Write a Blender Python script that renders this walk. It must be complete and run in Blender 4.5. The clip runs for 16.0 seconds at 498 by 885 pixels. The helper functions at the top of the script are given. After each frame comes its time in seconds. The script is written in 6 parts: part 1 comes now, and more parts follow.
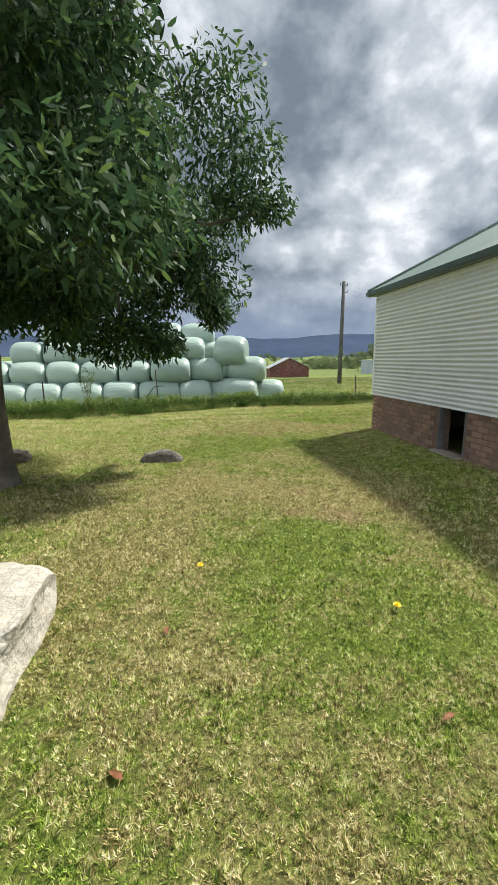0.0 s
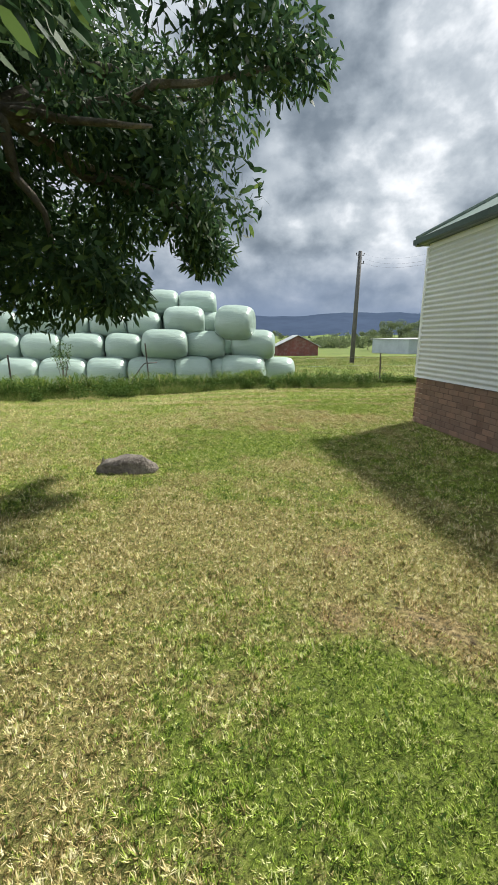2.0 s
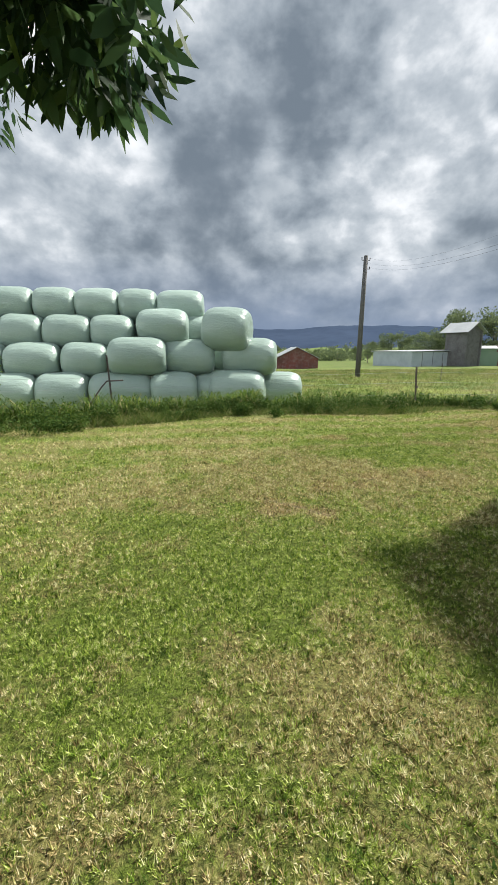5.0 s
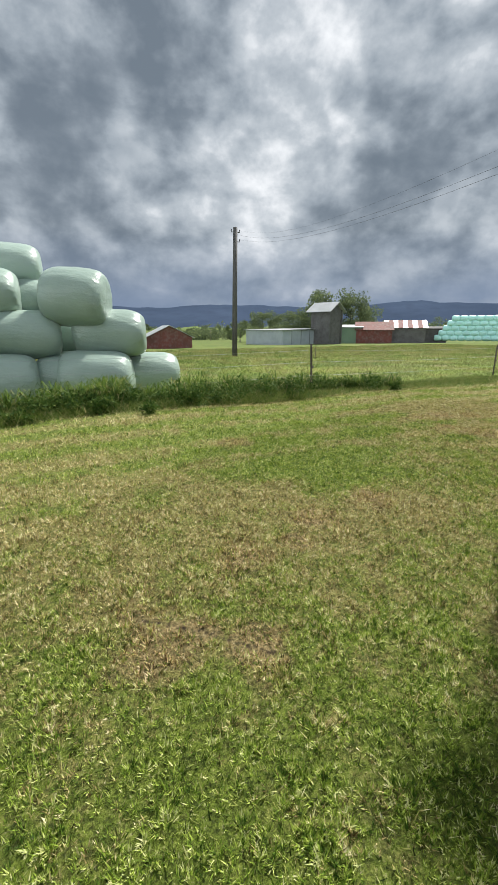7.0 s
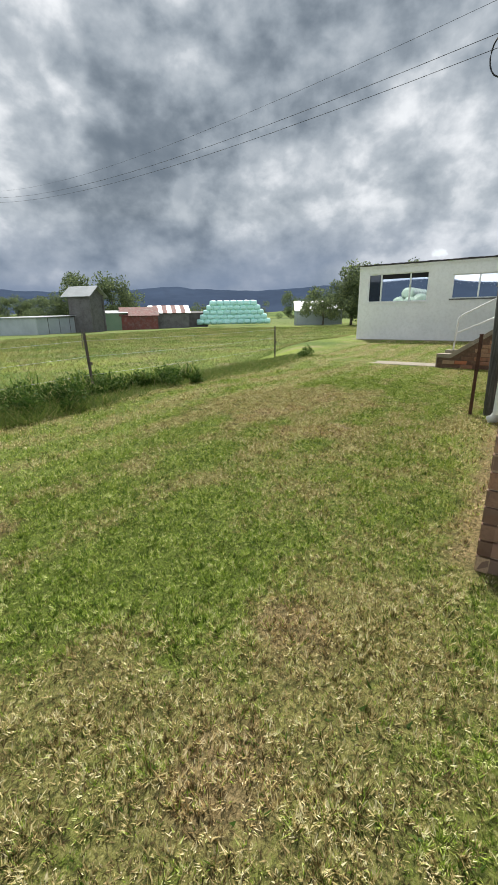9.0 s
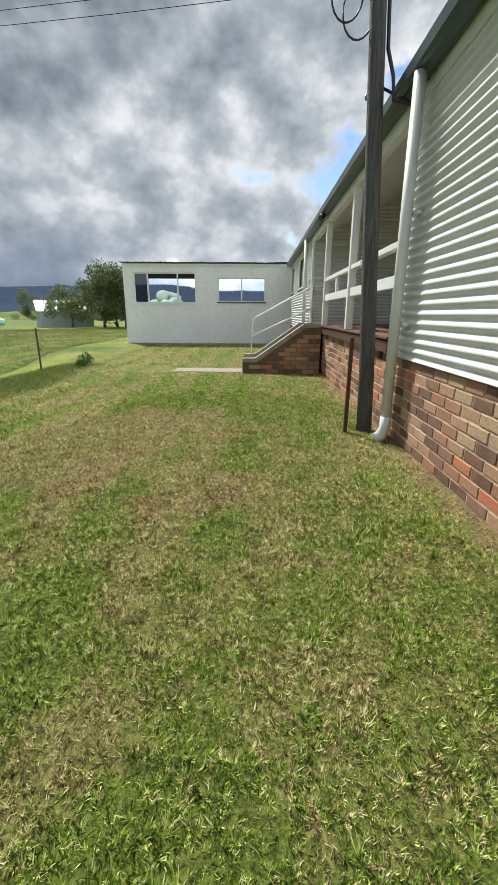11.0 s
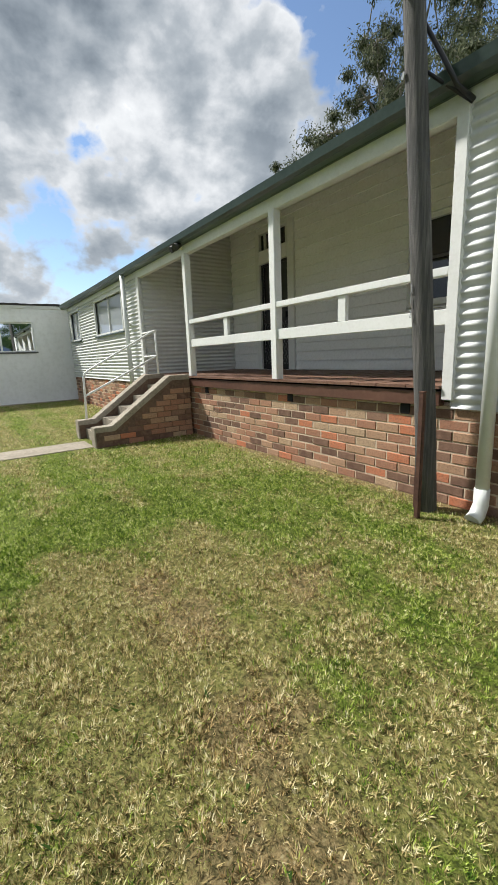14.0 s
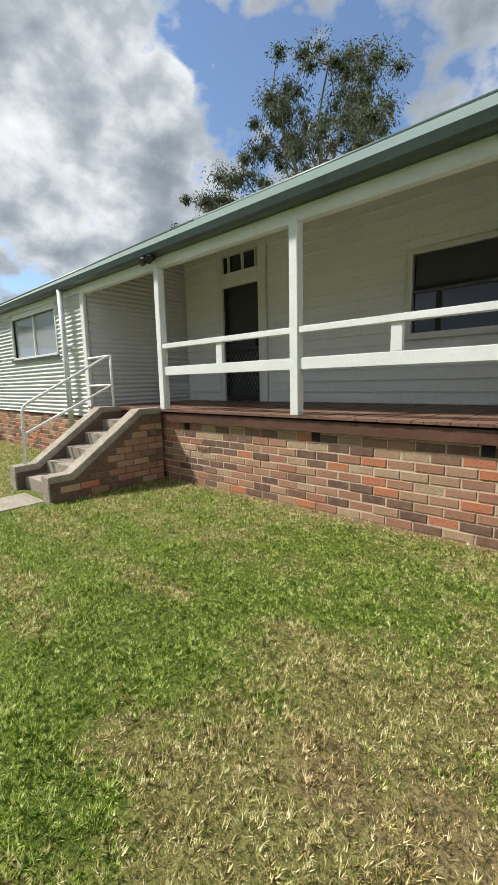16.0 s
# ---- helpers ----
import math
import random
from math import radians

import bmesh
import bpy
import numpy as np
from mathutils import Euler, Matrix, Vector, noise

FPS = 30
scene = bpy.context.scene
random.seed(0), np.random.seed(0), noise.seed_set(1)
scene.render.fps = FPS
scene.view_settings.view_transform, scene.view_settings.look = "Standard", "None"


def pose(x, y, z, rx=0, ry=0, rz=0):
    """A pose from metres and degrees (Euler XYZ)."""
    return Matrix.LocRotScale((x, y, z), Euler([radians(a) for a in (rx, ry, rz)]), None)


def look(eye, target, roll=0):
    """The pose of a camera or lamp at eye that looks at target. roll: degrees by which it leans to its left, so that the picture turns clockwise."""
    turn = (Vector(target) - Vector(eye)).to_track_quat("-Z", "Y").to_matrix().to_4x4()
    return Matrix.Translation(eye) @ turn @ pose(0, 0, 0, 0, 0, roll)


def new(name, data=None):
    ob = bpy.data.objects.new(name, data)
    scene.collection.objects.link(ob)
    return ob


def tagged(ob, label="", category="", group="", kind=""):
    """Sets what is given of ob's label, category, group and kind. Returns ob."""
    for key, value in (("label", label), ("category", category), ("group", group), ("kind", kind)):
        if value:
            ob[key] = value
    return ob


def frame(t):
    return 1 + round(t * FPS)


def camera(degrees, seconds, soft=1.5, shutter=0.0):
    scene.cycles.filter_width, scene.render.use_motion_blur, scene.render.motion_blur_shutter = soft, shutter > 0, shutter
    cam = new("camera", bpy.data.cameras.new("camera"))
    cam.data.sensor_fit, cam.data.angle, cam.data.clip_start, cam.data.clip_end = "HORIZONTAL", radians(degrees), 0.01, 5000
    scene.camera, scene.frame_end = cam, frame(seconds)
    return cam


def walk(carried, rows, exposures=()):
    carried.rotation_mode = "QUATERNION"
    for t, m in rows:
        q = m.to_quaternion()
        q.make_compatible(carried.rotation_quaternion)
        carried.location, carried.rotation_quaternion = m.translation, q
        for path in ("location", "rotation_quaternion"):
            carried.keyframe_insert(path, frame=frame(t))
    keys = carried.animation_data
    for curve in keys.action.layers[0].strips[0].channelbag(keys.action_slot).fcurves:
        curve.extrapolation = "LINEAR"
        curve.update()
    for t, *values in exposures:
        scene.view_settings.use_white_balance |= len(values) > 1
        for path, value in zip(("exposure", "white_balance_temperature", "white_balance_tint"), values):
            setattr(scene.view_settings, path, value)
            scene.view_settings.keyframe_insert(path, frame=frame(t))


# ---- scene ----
cam = camera(62.5, 16.0)
PATH = [
    (0, (-4.147, -8.82, 1.597), (-3.863, -6.881, 1.197), -0.6),
    (0.5, (-4.072, -8.319, 1.563), (-3.797, -6.385, 1.131), -0.6),
    (1, (-3.983, -7.803, 1.519), (-3.723, -5.878, 1.044), -0.2),
    (1.5, (-3.943, -7.273, 1.468), (-3.687, -5.354, 0.964), 0.1),
    (2, (-3.842, -6.757, 1.45), (-3.586, -4.837, 0.951), 0.1),
    (2.5, (-3.768, -6.233, 1.429), (-3.502, -4.307, 0.962), 0.2),
    (3, (-3.714, -5.733, 1.438), (-3.448, -3.8, 0.999), 0.1),
    (3.2, (-3.69, -5.524, 1.427), (-3.428, -3.588, 1.002), 0.0),
    (5.3, (-3.326, -3.351, 1.355), (-3.048, -1.422, 0.904), -0.0),
    (5.5, (-3.278, -3.167, 1.338), (-2.955, -1.248, 0.876), -0.1),
    (6, (-3.202, -2.685, 1.303), (-2.736, -0.803, 0.815), 0.2),
    (6.5, (-3.132, -2.197, 1.277), (-2.499, -0.371, 0.763), 0.3),
    (6.8, (-3.025, -1.899, 1.266), (-2.281, -0.118, 0.742), 0.4),
    (7, (-2.948, -1.729, 1.277), (-2.127, 0.015, 0.743), 0.0),
    (7.5, (-2.77, -1.292, 1.252), (-1.749, 0.336, 0.699), -0.5),
    (8, (-2.531, -0.882, 1.236), (-1.309, 0.596, 0.667), -0.9),
    (8.5, (-2.302, -0.46, 1.22), (-0.888, 0.827, 0.633), -1.0),
    (9, (-2.028, -0.063, 1.214), (-0.448, 1.005, 0.612), -1.0),
    (9.5, (-1.724, 0.308, 1.226), (-0.017, 1.151, 0.611), -1.3),
    (10, (-1.413, 0.662, 1.221), (0.383, 1.283, 0.598), -1.5),
    (10.2, (-1.269, 0.811, 1.205), (0.556, 1.34, 0.582), -1.3),
    (12.3, (0.458, 2.165, 1.134), (2.227, 1.386, 0.621), 0.2),
    (12.5, (0.604, 2.296, 1.143), (2.344, 1.45, 0.635), -0.5),
    (13, (1.012, 2.572, 1.197), (2.709, 1.63, 0.713), -1.5),
    (13.5, (1.399, 2.839, 1.203), (3.063, 1.82, 0.762), -1.9),
    (14, (1.794, 3.05, 1.227), (3.412, 1.949, 0.815), -2.2),
    (14.5, (2.188, 3.194, 1.249), (3.739, 1.99, 0.869), -1.8),
    (15, (2.565, 3.322, 1.244), (4.004, 1.98, 0.882), -1.6),
    (15.5, (2.936, 3.339, 1.27), (4.29, 1.908, 0.923), -1.7),
    (16, (3.215, 3.409, 1.296), (4.539, 1.939, 1.002), -1.4),
]
walk(cam, [(t, look(eye, target, roll)) for t, eye, target, roll in PATH], exposures=[(0.0, 1.15), (2.0, 1.15), (6.0, 1.0), (9.0, 0.88), (12.5, 0.82), (16.0, 0.82)])

# ---- light ----
SUN = Vector((2.0, 1.28, 2.95)).normalized()
sun = new("sun", bpy.data.lights.new("sun", "SUN"))
sun.data.energy, sun.data.angle, sun.data.color = 3.8, radians(4.0), (1.0, 0.965, 0.90)
sun.matrix_world = look(SUN * 60, (0, 0, 0))


class Nodes:
    """Short hand for building a node tree."""
    def __init__(self, tree):
        self.tree = tree
        tree.nodes.clear()

    def add(self, kind, values=None, **settings):
        n = self.tree.nodes.new(kind)
        if "operation" in settings:
            n.operation = settings["operation"]
        for k, v in (values or {}).items():
            if isinstance(v, bpy.types.NodeSocket):
                self.tree.links.new(v, n.inputs[k])
            else:
                n.inputs[k].default_value = v
        return n

    def math(self, op, a, b=0.0, c=None):
        vals = {0: a, 1: b}
        if c is not None:
            vals[2] = c
        return self.add("ShaderNodeMath", vals, operation=op).outputs[0]

    def mix(self, fac, a, b, blend="MIX"):
        n = self.add("ShaderNodeMix")
        n.data_type, n.blend_type = "RGBA", blend
        for i, v in ((0, fac), (6, a), (7, b)):
            if isinstance(v, bpy.types.NodeSocket):
                self.tree.links.new(v, n.inputs[i])
            else:
                n.inputs[i].default_value = v if i == 0 else (*v, 1)[:4]
        return n.outputs[2]

    def ramp(self, fac, stops, interp="LINEAR"):
        n = self.add("ShaderNodeValToRGB", {0: fac})
        n.color_ramp.interpolation = interp
        els = n.color_ramp.elements
        while len(els) < len(stops):
            els.new(0.5)
        for e, (p, c) in zip(els, stops):
            e.position, e.color = p, (*c, 1)
        return n.outputs[0]

    def noise(self, vec, scale, detail=4, rough=0.55, distort=0.0):
        return self.add("ShaderNodeTexNoise", {"Vector": vec, "Scale": scale, "Detail": detail, "Roughness": rough, "Distortion": distort}).outputs[0]

    def span(self, v, a, b, lo=0.0, hi=1.0):
        return self.add("ShaderNodeMapRange", {0: v, 1: a, 2: b, 3: lo, 4: hi}).outputs[0]


CLOUD_BANKS = (((0.36, 0.86, 0.31), 8, 0.20), ((0.43, 0.80, 0.42), 7, 0.22), ((0.50, 0.70, 0.51), 7, 0.16), ((0.31, 0.92, 0.24), 7, 0.22), ((-0.15, 0.88, 0.45), 11, 0.26), ((0.71, 0.53, 0.46), 7, 0.26), ((0.53, 0.81, 0.24), 5, 0.20),
               ((0.84, 0.50, 0.23), 7, 0.30), ((0.94, 0.21, 0.28), 8, 0.28), ((0.60, 0.55, 0.58), 7, 0.22), ((0.15, 0.87, 0.47), 13, -0.26), ((0.24, 0.88, 0.40), 8, -0.20), ((0.60, 0.76, 0.25), 7, -0.24),
               ((0.62, 0.62, 0.47), 7, -0.18), ((0.67, 0.64, 0.37), 8, -0.26), ((0.87, 0.37, 0.35), 10, -0.30), ((0.72, 0.68, 0.16), 9, -0.16), ((0.00, 0.96, 0.28), 12, -0.16))


# where the fair-weather cloud closes and where blue shows through
CLOUD_COVER = (((0.83, -0.32, 0.47), 10, 0.13), ((0.67, -0.49, 0.55), 9, 0.13), ((0.80, -0.44, 0.41), 9, 0.13), ((0.92, -0.24, 0.30), 6, -0.06), ((0.90, -0.36, 0.22), 7, -0.07),
               ((0.55, -0.57, 0.61), 7, -0.12), ((0.42, -0.77, 0.48), 9, -0.12), ((0.96, 0.10, 0.22), 6, -0.08))


def build_sky():
    world = bpy.data.worlds.new("sky")
    scene.world = world
    world.use_nodes = True
    N = Nodes(world.node_tree)
    d = N.add("ShaderNodeTexCoord").outputs["Generated"]
    sep = N.add("ShaderNodeSeparateXYZ", {0: d})
    x, y, z = sep.outputs
    zz = N.math("ADD", N.math("MAXIMUM", z, 0.0), 0.30)
    flat = N.add("ShaderNodeCombineXYZ", {0: N.math("DIVIDE", x, zz), 1: N.math("DIVIDE", y, zz), 2: 1.35}).outputs[0]
    big = N.noise(flat, 0.95, 2, 0.5, 0.0)
    lumpy = N.add("ShaderNodeMapping", {0: d, 3: (1.0, 1.0, 1.35)}).outputs[0]
    mid = N.noise(lumpy, 4.4, 8, 0.54, 0.1)
    fine = N.noise(lumpy, 10.0, 5, 0.52, 0.1)
    to_sun = N.add("ShaderNodeVectorMath", {0: d, 1: tuple(SUN)}, operation="DOT_PRODUCT").outputs["Value"]
    # clouds opposite the sun are lit full on; brightened further as added fill
    far_side_fill = N.span(to_sun, 0.12, -0.45)
    fair = N.add("ShaderNodeVectorMath", {0: d, 1: (0.62, -0.78, 0.0)}, operation="DOT_PRODUCT").outputs["Value"]
    fair01 = N.span(fair, 0.30, 0.80)
    dens = N.math("ADD", N.math("MULTIPLY", mid, 0.70), N.math("ADD", N.math("MULTIPLY", big, 0.30), N.math("MULTIPLY", N.math("SUBTRACT", fine, 0.5), 0.16)))
    # thick dark banks of cloud and the thin bright breaks between them
    wavy = N.add("ShaderNodeTexNoise", {"Vector": lumpy, "Scale": 4.5, "Detail": 3, "Roughness": 0.5}).outputs["Color"]
    bent = N.add("ShaderNodeVectorMath", {0: wavy, 1: (0.5, 0.5, 0.5)}, operation="SUBTRACT").outputs[0]
    bent = N.add("ShaderNodeVectorMath", {0: bent, 1: (0.55, 0.55, 0.55)}, operation="MULTIPLY").outputs[0]
    bent = N.add("ShaderNodeVectorMath", {0: d, 1: bent}, operation="ADD").outputs[0]
    bent = N.add("ShaderNodeVectorMath", {0: bent}, operation="NORMALIZE").outputs[0]
    banks = 0.0
    for way, reach, amount in CLOUD_BANKS:
        near = N.add("ShaderNodeVectorMath", {0: bent, 1: tuple(Vector(way).normalized())}, operation="DOT_PRODUCT").outputs["Value"]
        banks = N.math("ADD", banks, N.math("MULTIPLY", N.math("POWER", N.span(near, math.cos(radians(reach * 1.7)), 1.0), 1.3), amount))
    light = N.math("ADD", N.span(dens, 0.68, 0.34, 0.0, 0.95), N.math("ADD", N.math("MULTIPLY", banks, 1.35), N.span(fine, 0.34, 0.68, 0.24, -0.24)))
    light = N.math("ADD", light, N.math("MULTIPLY", fair01, 0.30))
    light = N.math("ADD", light, N.math("SUBTRACT", N.math("MULTIPLY", far_side_fill, 0.55), N.span(to_sun, 0.45, 0.85, 0.10, 0.17)))
    light = N.math("ADD", N.math("MULTIPLY", light, 0.66), 0.118)
    light = N.math("ADD", N.math("SMOOTH_MAX", light, 0.03, 0.35), N.span(fine, 0.34, 0.68, 0.03, -0.06))
    cloud = N.ramp(light, [(0.0, (0.09, 0.112, 0.138)), (0.25, (0.180, 0.208, 0.238)), (0.5, (0.275, 0.302, 0.33)), (0.75, (0.45, 0.467, 0.487)), (0.9, (0.53, 0.545, 0.56)), (1.0, (0.74, 0.755, 0.77))])
    # rain-dark blue band over the ranges
    low = N.math("MULTIPLY", N.span(z, 0.20, 0.04), N.math("SUBTRACT", 1.0, fair01))
    low = N.math("MULTIPLY", low, N.span(N.noise(flat, 1.6, 4, 0.5), 0.35, 0.6, 0.55, 0.95))
    cloud = N.mix(low, cloud, (0.105, 0.140, 0.205))
    cover = N.math("ADD", dens, N.span(fair01, 0.0, 1.0, 0.40, 0.062))
    for way, reach, amount in CLOUD_COVER:
        near = N.add("ShaderNodeVectorMath", {0: bent, 1: tuple(Vector(way).normalized())}, operation="DOT_PRODUCT").outputs["Value"]
        cover = N.math("ADD", cover, N.span(near, math.cos(radians(reach * 1.5)), math.cos(radians(reach * 0.4)), 0.0, amount))
    cover = N.math("ADD", cover, N.math("MULTIPLY", N.math("SUBTRACT", fine, 0.5), 0.42))
    mask = N.span(cover, 0.48, 0.57)
    sky = N.add("ShaderNodeTexSky")
    sky.sky_type, sky.sun_disc = "NISHITA", False
    sky.sun_elevation, sky.sun_rotation = math.asin(SUN.z), math.atan2(SUN.x, SUN.y)
    sky.air_density, sky.dust_density, sky.ozone_density = 1.0, 0.15, 2.0
    clear = N.add("ShaderNodeBackground", {0: sky.outputs[0], 1: 0.095})
    # extra glow of the mostly unseen sky opposite the sun lifts shaded sides
    cover_bg = N.add("ShaderNodeBackground", {0: cloud, 1: N.math("ADD", 1.0, N.math("MULTIPLY", far_side_fill, 1.8))})
    mixed = N.add("ShaderNodeMixShader", {0: mask, 1: clear.outputs[0], 2: cover_bg.outputs[0]})
    N.add("ShaderNodeOutputWorld", {0: mixed.outputs[0]})


build_sky()

# ---- materials ----
def material(name, make, rough=0.7, metal=0.0, bump=None, spec=0.5, thin=0.0):
    """make(N, pos) gives the colour socket or tuple; bump(N, pos) gives (height socket, strength, distance)."""
    m = bpy.data.materials.new(name)
    m.use_nodes = True
    N = Nodes(m.node_tree)
    pos = N.add("ShaderNodeTexCoord").outputs["Object"]
    b = N.add("ShaderNodeBsdfPrincipled", {"Roughness": rough, "Metallic": metal, "Specular IOR Level": spec})
    col = make(N, pos)
    if isinstance(col, tuple):
        b.inputs["Base Color"].default_value = (*col, 1)
    else:
        N.tree.links.new(col, b.inputs["Base Color"])
    if bump:
        h, s, dist = bump(N, pos)
        bn = N.add("ShaderNodeBump", {"Height": h, "Strength": s, "Distance": dist})
        N.tree.links.new(bn.outputs[0], b.inputs["Normal"])
    out = b.outputs[0]
    if thin:
        # leaves and blades let light through
        t = N.add("ShaderNodeBsdfTranslucent")
        if isinstance(col, tuple):
            t.inputs[0].default_value = (*col, 1)
        else:
            N.tree.links.new(col, t.inputs[0])
        out = N.add("ShaderNodeMixShader", {0: thin, 1: out, 2: t.outputs[0]}).outputs[0]
    N.add("ShaderNodeOutputMaterial", {0: out})
    return m


def two_tone(a, b, scale, c=None, fine=40.0, amount=0.25):
    """A colour that drifts between a and b over patches, with fine grain towards c."""
    def make(N, pos):
        col = N.mix(N.span(N.noise(pos, scale, 5, 0.6), 0.35, 0.68), a, b)
        return N.mix(N.math("MULTIPLY", N.span(N.noise(pos, fine, 3, 0.6), 0.45, 0.75), amount), col, c or tuple(v * 0.5 for v in a))
    return make


def grain(scale, strength, dist):
    return lambda N, pos: (N.noise(pos, scale, 4, 0.6), strength, dist)


def islands(stops):
    """Colours picked per loose piece."""
    def make(N, pos):
        return N.ramp(N.add("ShaderNodeNewGeometry").outputs["Random Per Island"], stops)
    return make


# worn and lush places of the lawn: x, y, reach, straw (1) or green (-1)
PATCHES = ((-4.83, -5.88, 0.6, 1), (-2.45, -5.05, 0.6, 1), (-3.77, -4.05, 0.8, 1), (-2.91, -4.44, 0.9, 1), (-2.98, -2.29, 0.5, 1), (-0.65, 0.45, 0.55, 1),
           (-1.64, 0.93, 0.55, 1), (1.85, 1.63, 0.5, 1), (2.5, 2.35, 0.75, 1), (1.28, 2.07, 0.5, 1), (3.07, 2.66, 0.7, 1), (3.7, 2.2, 0.75, 1),
           (2.3, 2.75, 0.7, 1), (3.3, 2.9, 0.7, 1), (4.0, 2.9, 0.6, 1), (-3.25, -6.9, 0.9, -1), (-3.17, -5.8, 0.6, -1), (-2.95, -1.14, 0.6, -1), (-3.87, -0.54, 0.6, -1), (-0.36, 1.25, 0.6, -1), (1.45, 1.76, 0.3, -1),
           (4.75, 2.5, 0.75, -1), (5.8, 2.0, 1.2, -1), (4.7, 1.0, 0.8, -1), (-1.0, 1.6, 1.0, -1), (-3.6, -1.5, 0.9, -1), (-0.4, 3.0, 1.2, -1), (0.8, 2.3, 0.6, -1))
BARE = ((-2.62, -0.22, 0.30), (-2.3, -0.45, 0.2), (-1.15, 2.52, 0.24), (-1.42, 0.45, 0.2), (-0.82, 0.58, 0.22), (-1.7, 0.24, 0.15), (-2.07, 0.18, 0.2),
        (-2.75, -5.2, 0.26), (-3.15, -5.07, 0.15), (-2.92, -4.39, 0.16), (-2.0, -5.1, 0.22), (1.88, 1.66, 0.30), (2.15, 1.55, 0.2), (1.70, 2.0, 0.2), (2.38, 2.6, 0.26),
        (1.97, 2.65, 0.22), (2.75, 2.4, 0.25), (3.45, 2.33, 0.25), (3.82, 2.35, 0.2), (3.33, 1.65, 0.2))
# torn edges of the turf
SCARS = (((-2.73, -0.08), (-2.50, -0.27)), ((-2.50, -0.27), (-2.26, -0.52)), ((2.24, 1.69), (2.10, 1.37)), ((-2.95, -4.9), (-2.5, -5.45)))


def on_plan(N, pos):
    return N.add("ShaderNodeVectorMath", {0: pos, 1: (1, 1, 0)}, operation="MULTIPLY").outputs[0]


def dryness(N, pos):
    """Where the lawn is straw-dry (1) and where it is green (0)."""
    flat = on_plan(N, pos)
    a = N.noise(flat, 0.6, 4, 0.6, 0.6)
    b = N.noise(flat, 3.2, 4, 0.6, 0.3)
    c = N.noise(flat, 21.0, 3, 0.6, 0.0)
    v = N.math("ADD", N.math("MULTIPLY", a, 0.42), N.math("ADD", N.math("MULTIPLY", b, 0.42), N.math("MULTIPLY", c, 0.34)))
    # faint lines left by the mower, along the house
    y = N.add("ShaderNodeSeparateXYZ", {0: flat}).outputs[1]
    swath = N.math("SINE", N.math("ADD", N.math("MULTIPLY", y, 8.5), N.math("MULTIPLY", N.noise(flat, 0.35, 3, 0.5), 9.0)))
    v = N.math("ADD", v, N.math("MULTIPLY", swath, N.span(y, 0.3, 2.4, 0.0, 0.07)))
    for x, y, reach, sign in PATCHES:
        dist = N.add("ShaderNodeVectorMath", {0: flat, 1: (x, y, 0)}, operation="DISTANCE").outputs["Value"]
        v = N.math("ADD", v, N.span(dist, reach * 1.25, reach * 0.3, 0.0, 0.075 * sign))
    return N.span(v, 0.52, 0.645)


def bareness(N, pos):
    """Dead brown places and the strip of litter along the house."""
    flat = on_plan(N, pos)
    rag = N.math("SUBTRACT", N.math("ADD", N.math("MULTIPLY", N.noise(flat, 4.5, 5, 0.7), 2.6), N.math("MULTIPLY", N.noise(flat, 24, 4, 0.7), 1.4)), 2.0)
    v = 0.0
    for x, y, reach in BARE:
        dist = N.add("ShaderNodeVectorMath", {0: flat, 1: (x, y, 0)}, operation="DISTANCE").outputs["Value"]
        v = N.math("MAXIMUM", v, N.span(N.math("ADD", dist, N.math("MULTIPLY", rag, reach)), reach * 1.1, reach * 0.5))
    sep = N.add("ShaderNodeSeparateXYZ", {0: flat})
    strip = N.math("MULTIPLY", N.span(N.math("ADD", N.math("ABSOLUTE", sep.outputs[1]), N.math("MULTIPLY", rag, 0.18)), 0.22, 0.08), N.span(sep.outputs[0], -0.2, 0.1))
    return N.math("MAXIMUM", v, strip)


def scar(N, pos):
    flat = on_plan(N, pos)
    near = 1.0
    for (ax, ay), (bx, by) in SCARS:
        for k in range(13):
            t = k / 12
            d = N.add("ShaderNodeVectorMath", {0: flat, 1: (ax + (bx - ax) * t, ay + (by - ay) * t, 0)}, operation="DISTANCE").outputs["Value"]
            near = N.math("MINIMUM", near, d)
    return N.span(N.math("ADD", near, N.math("MULTIPLY", N.noise(flat, 22, 4, 0.7), 0.13)), 0.082, 0.058)


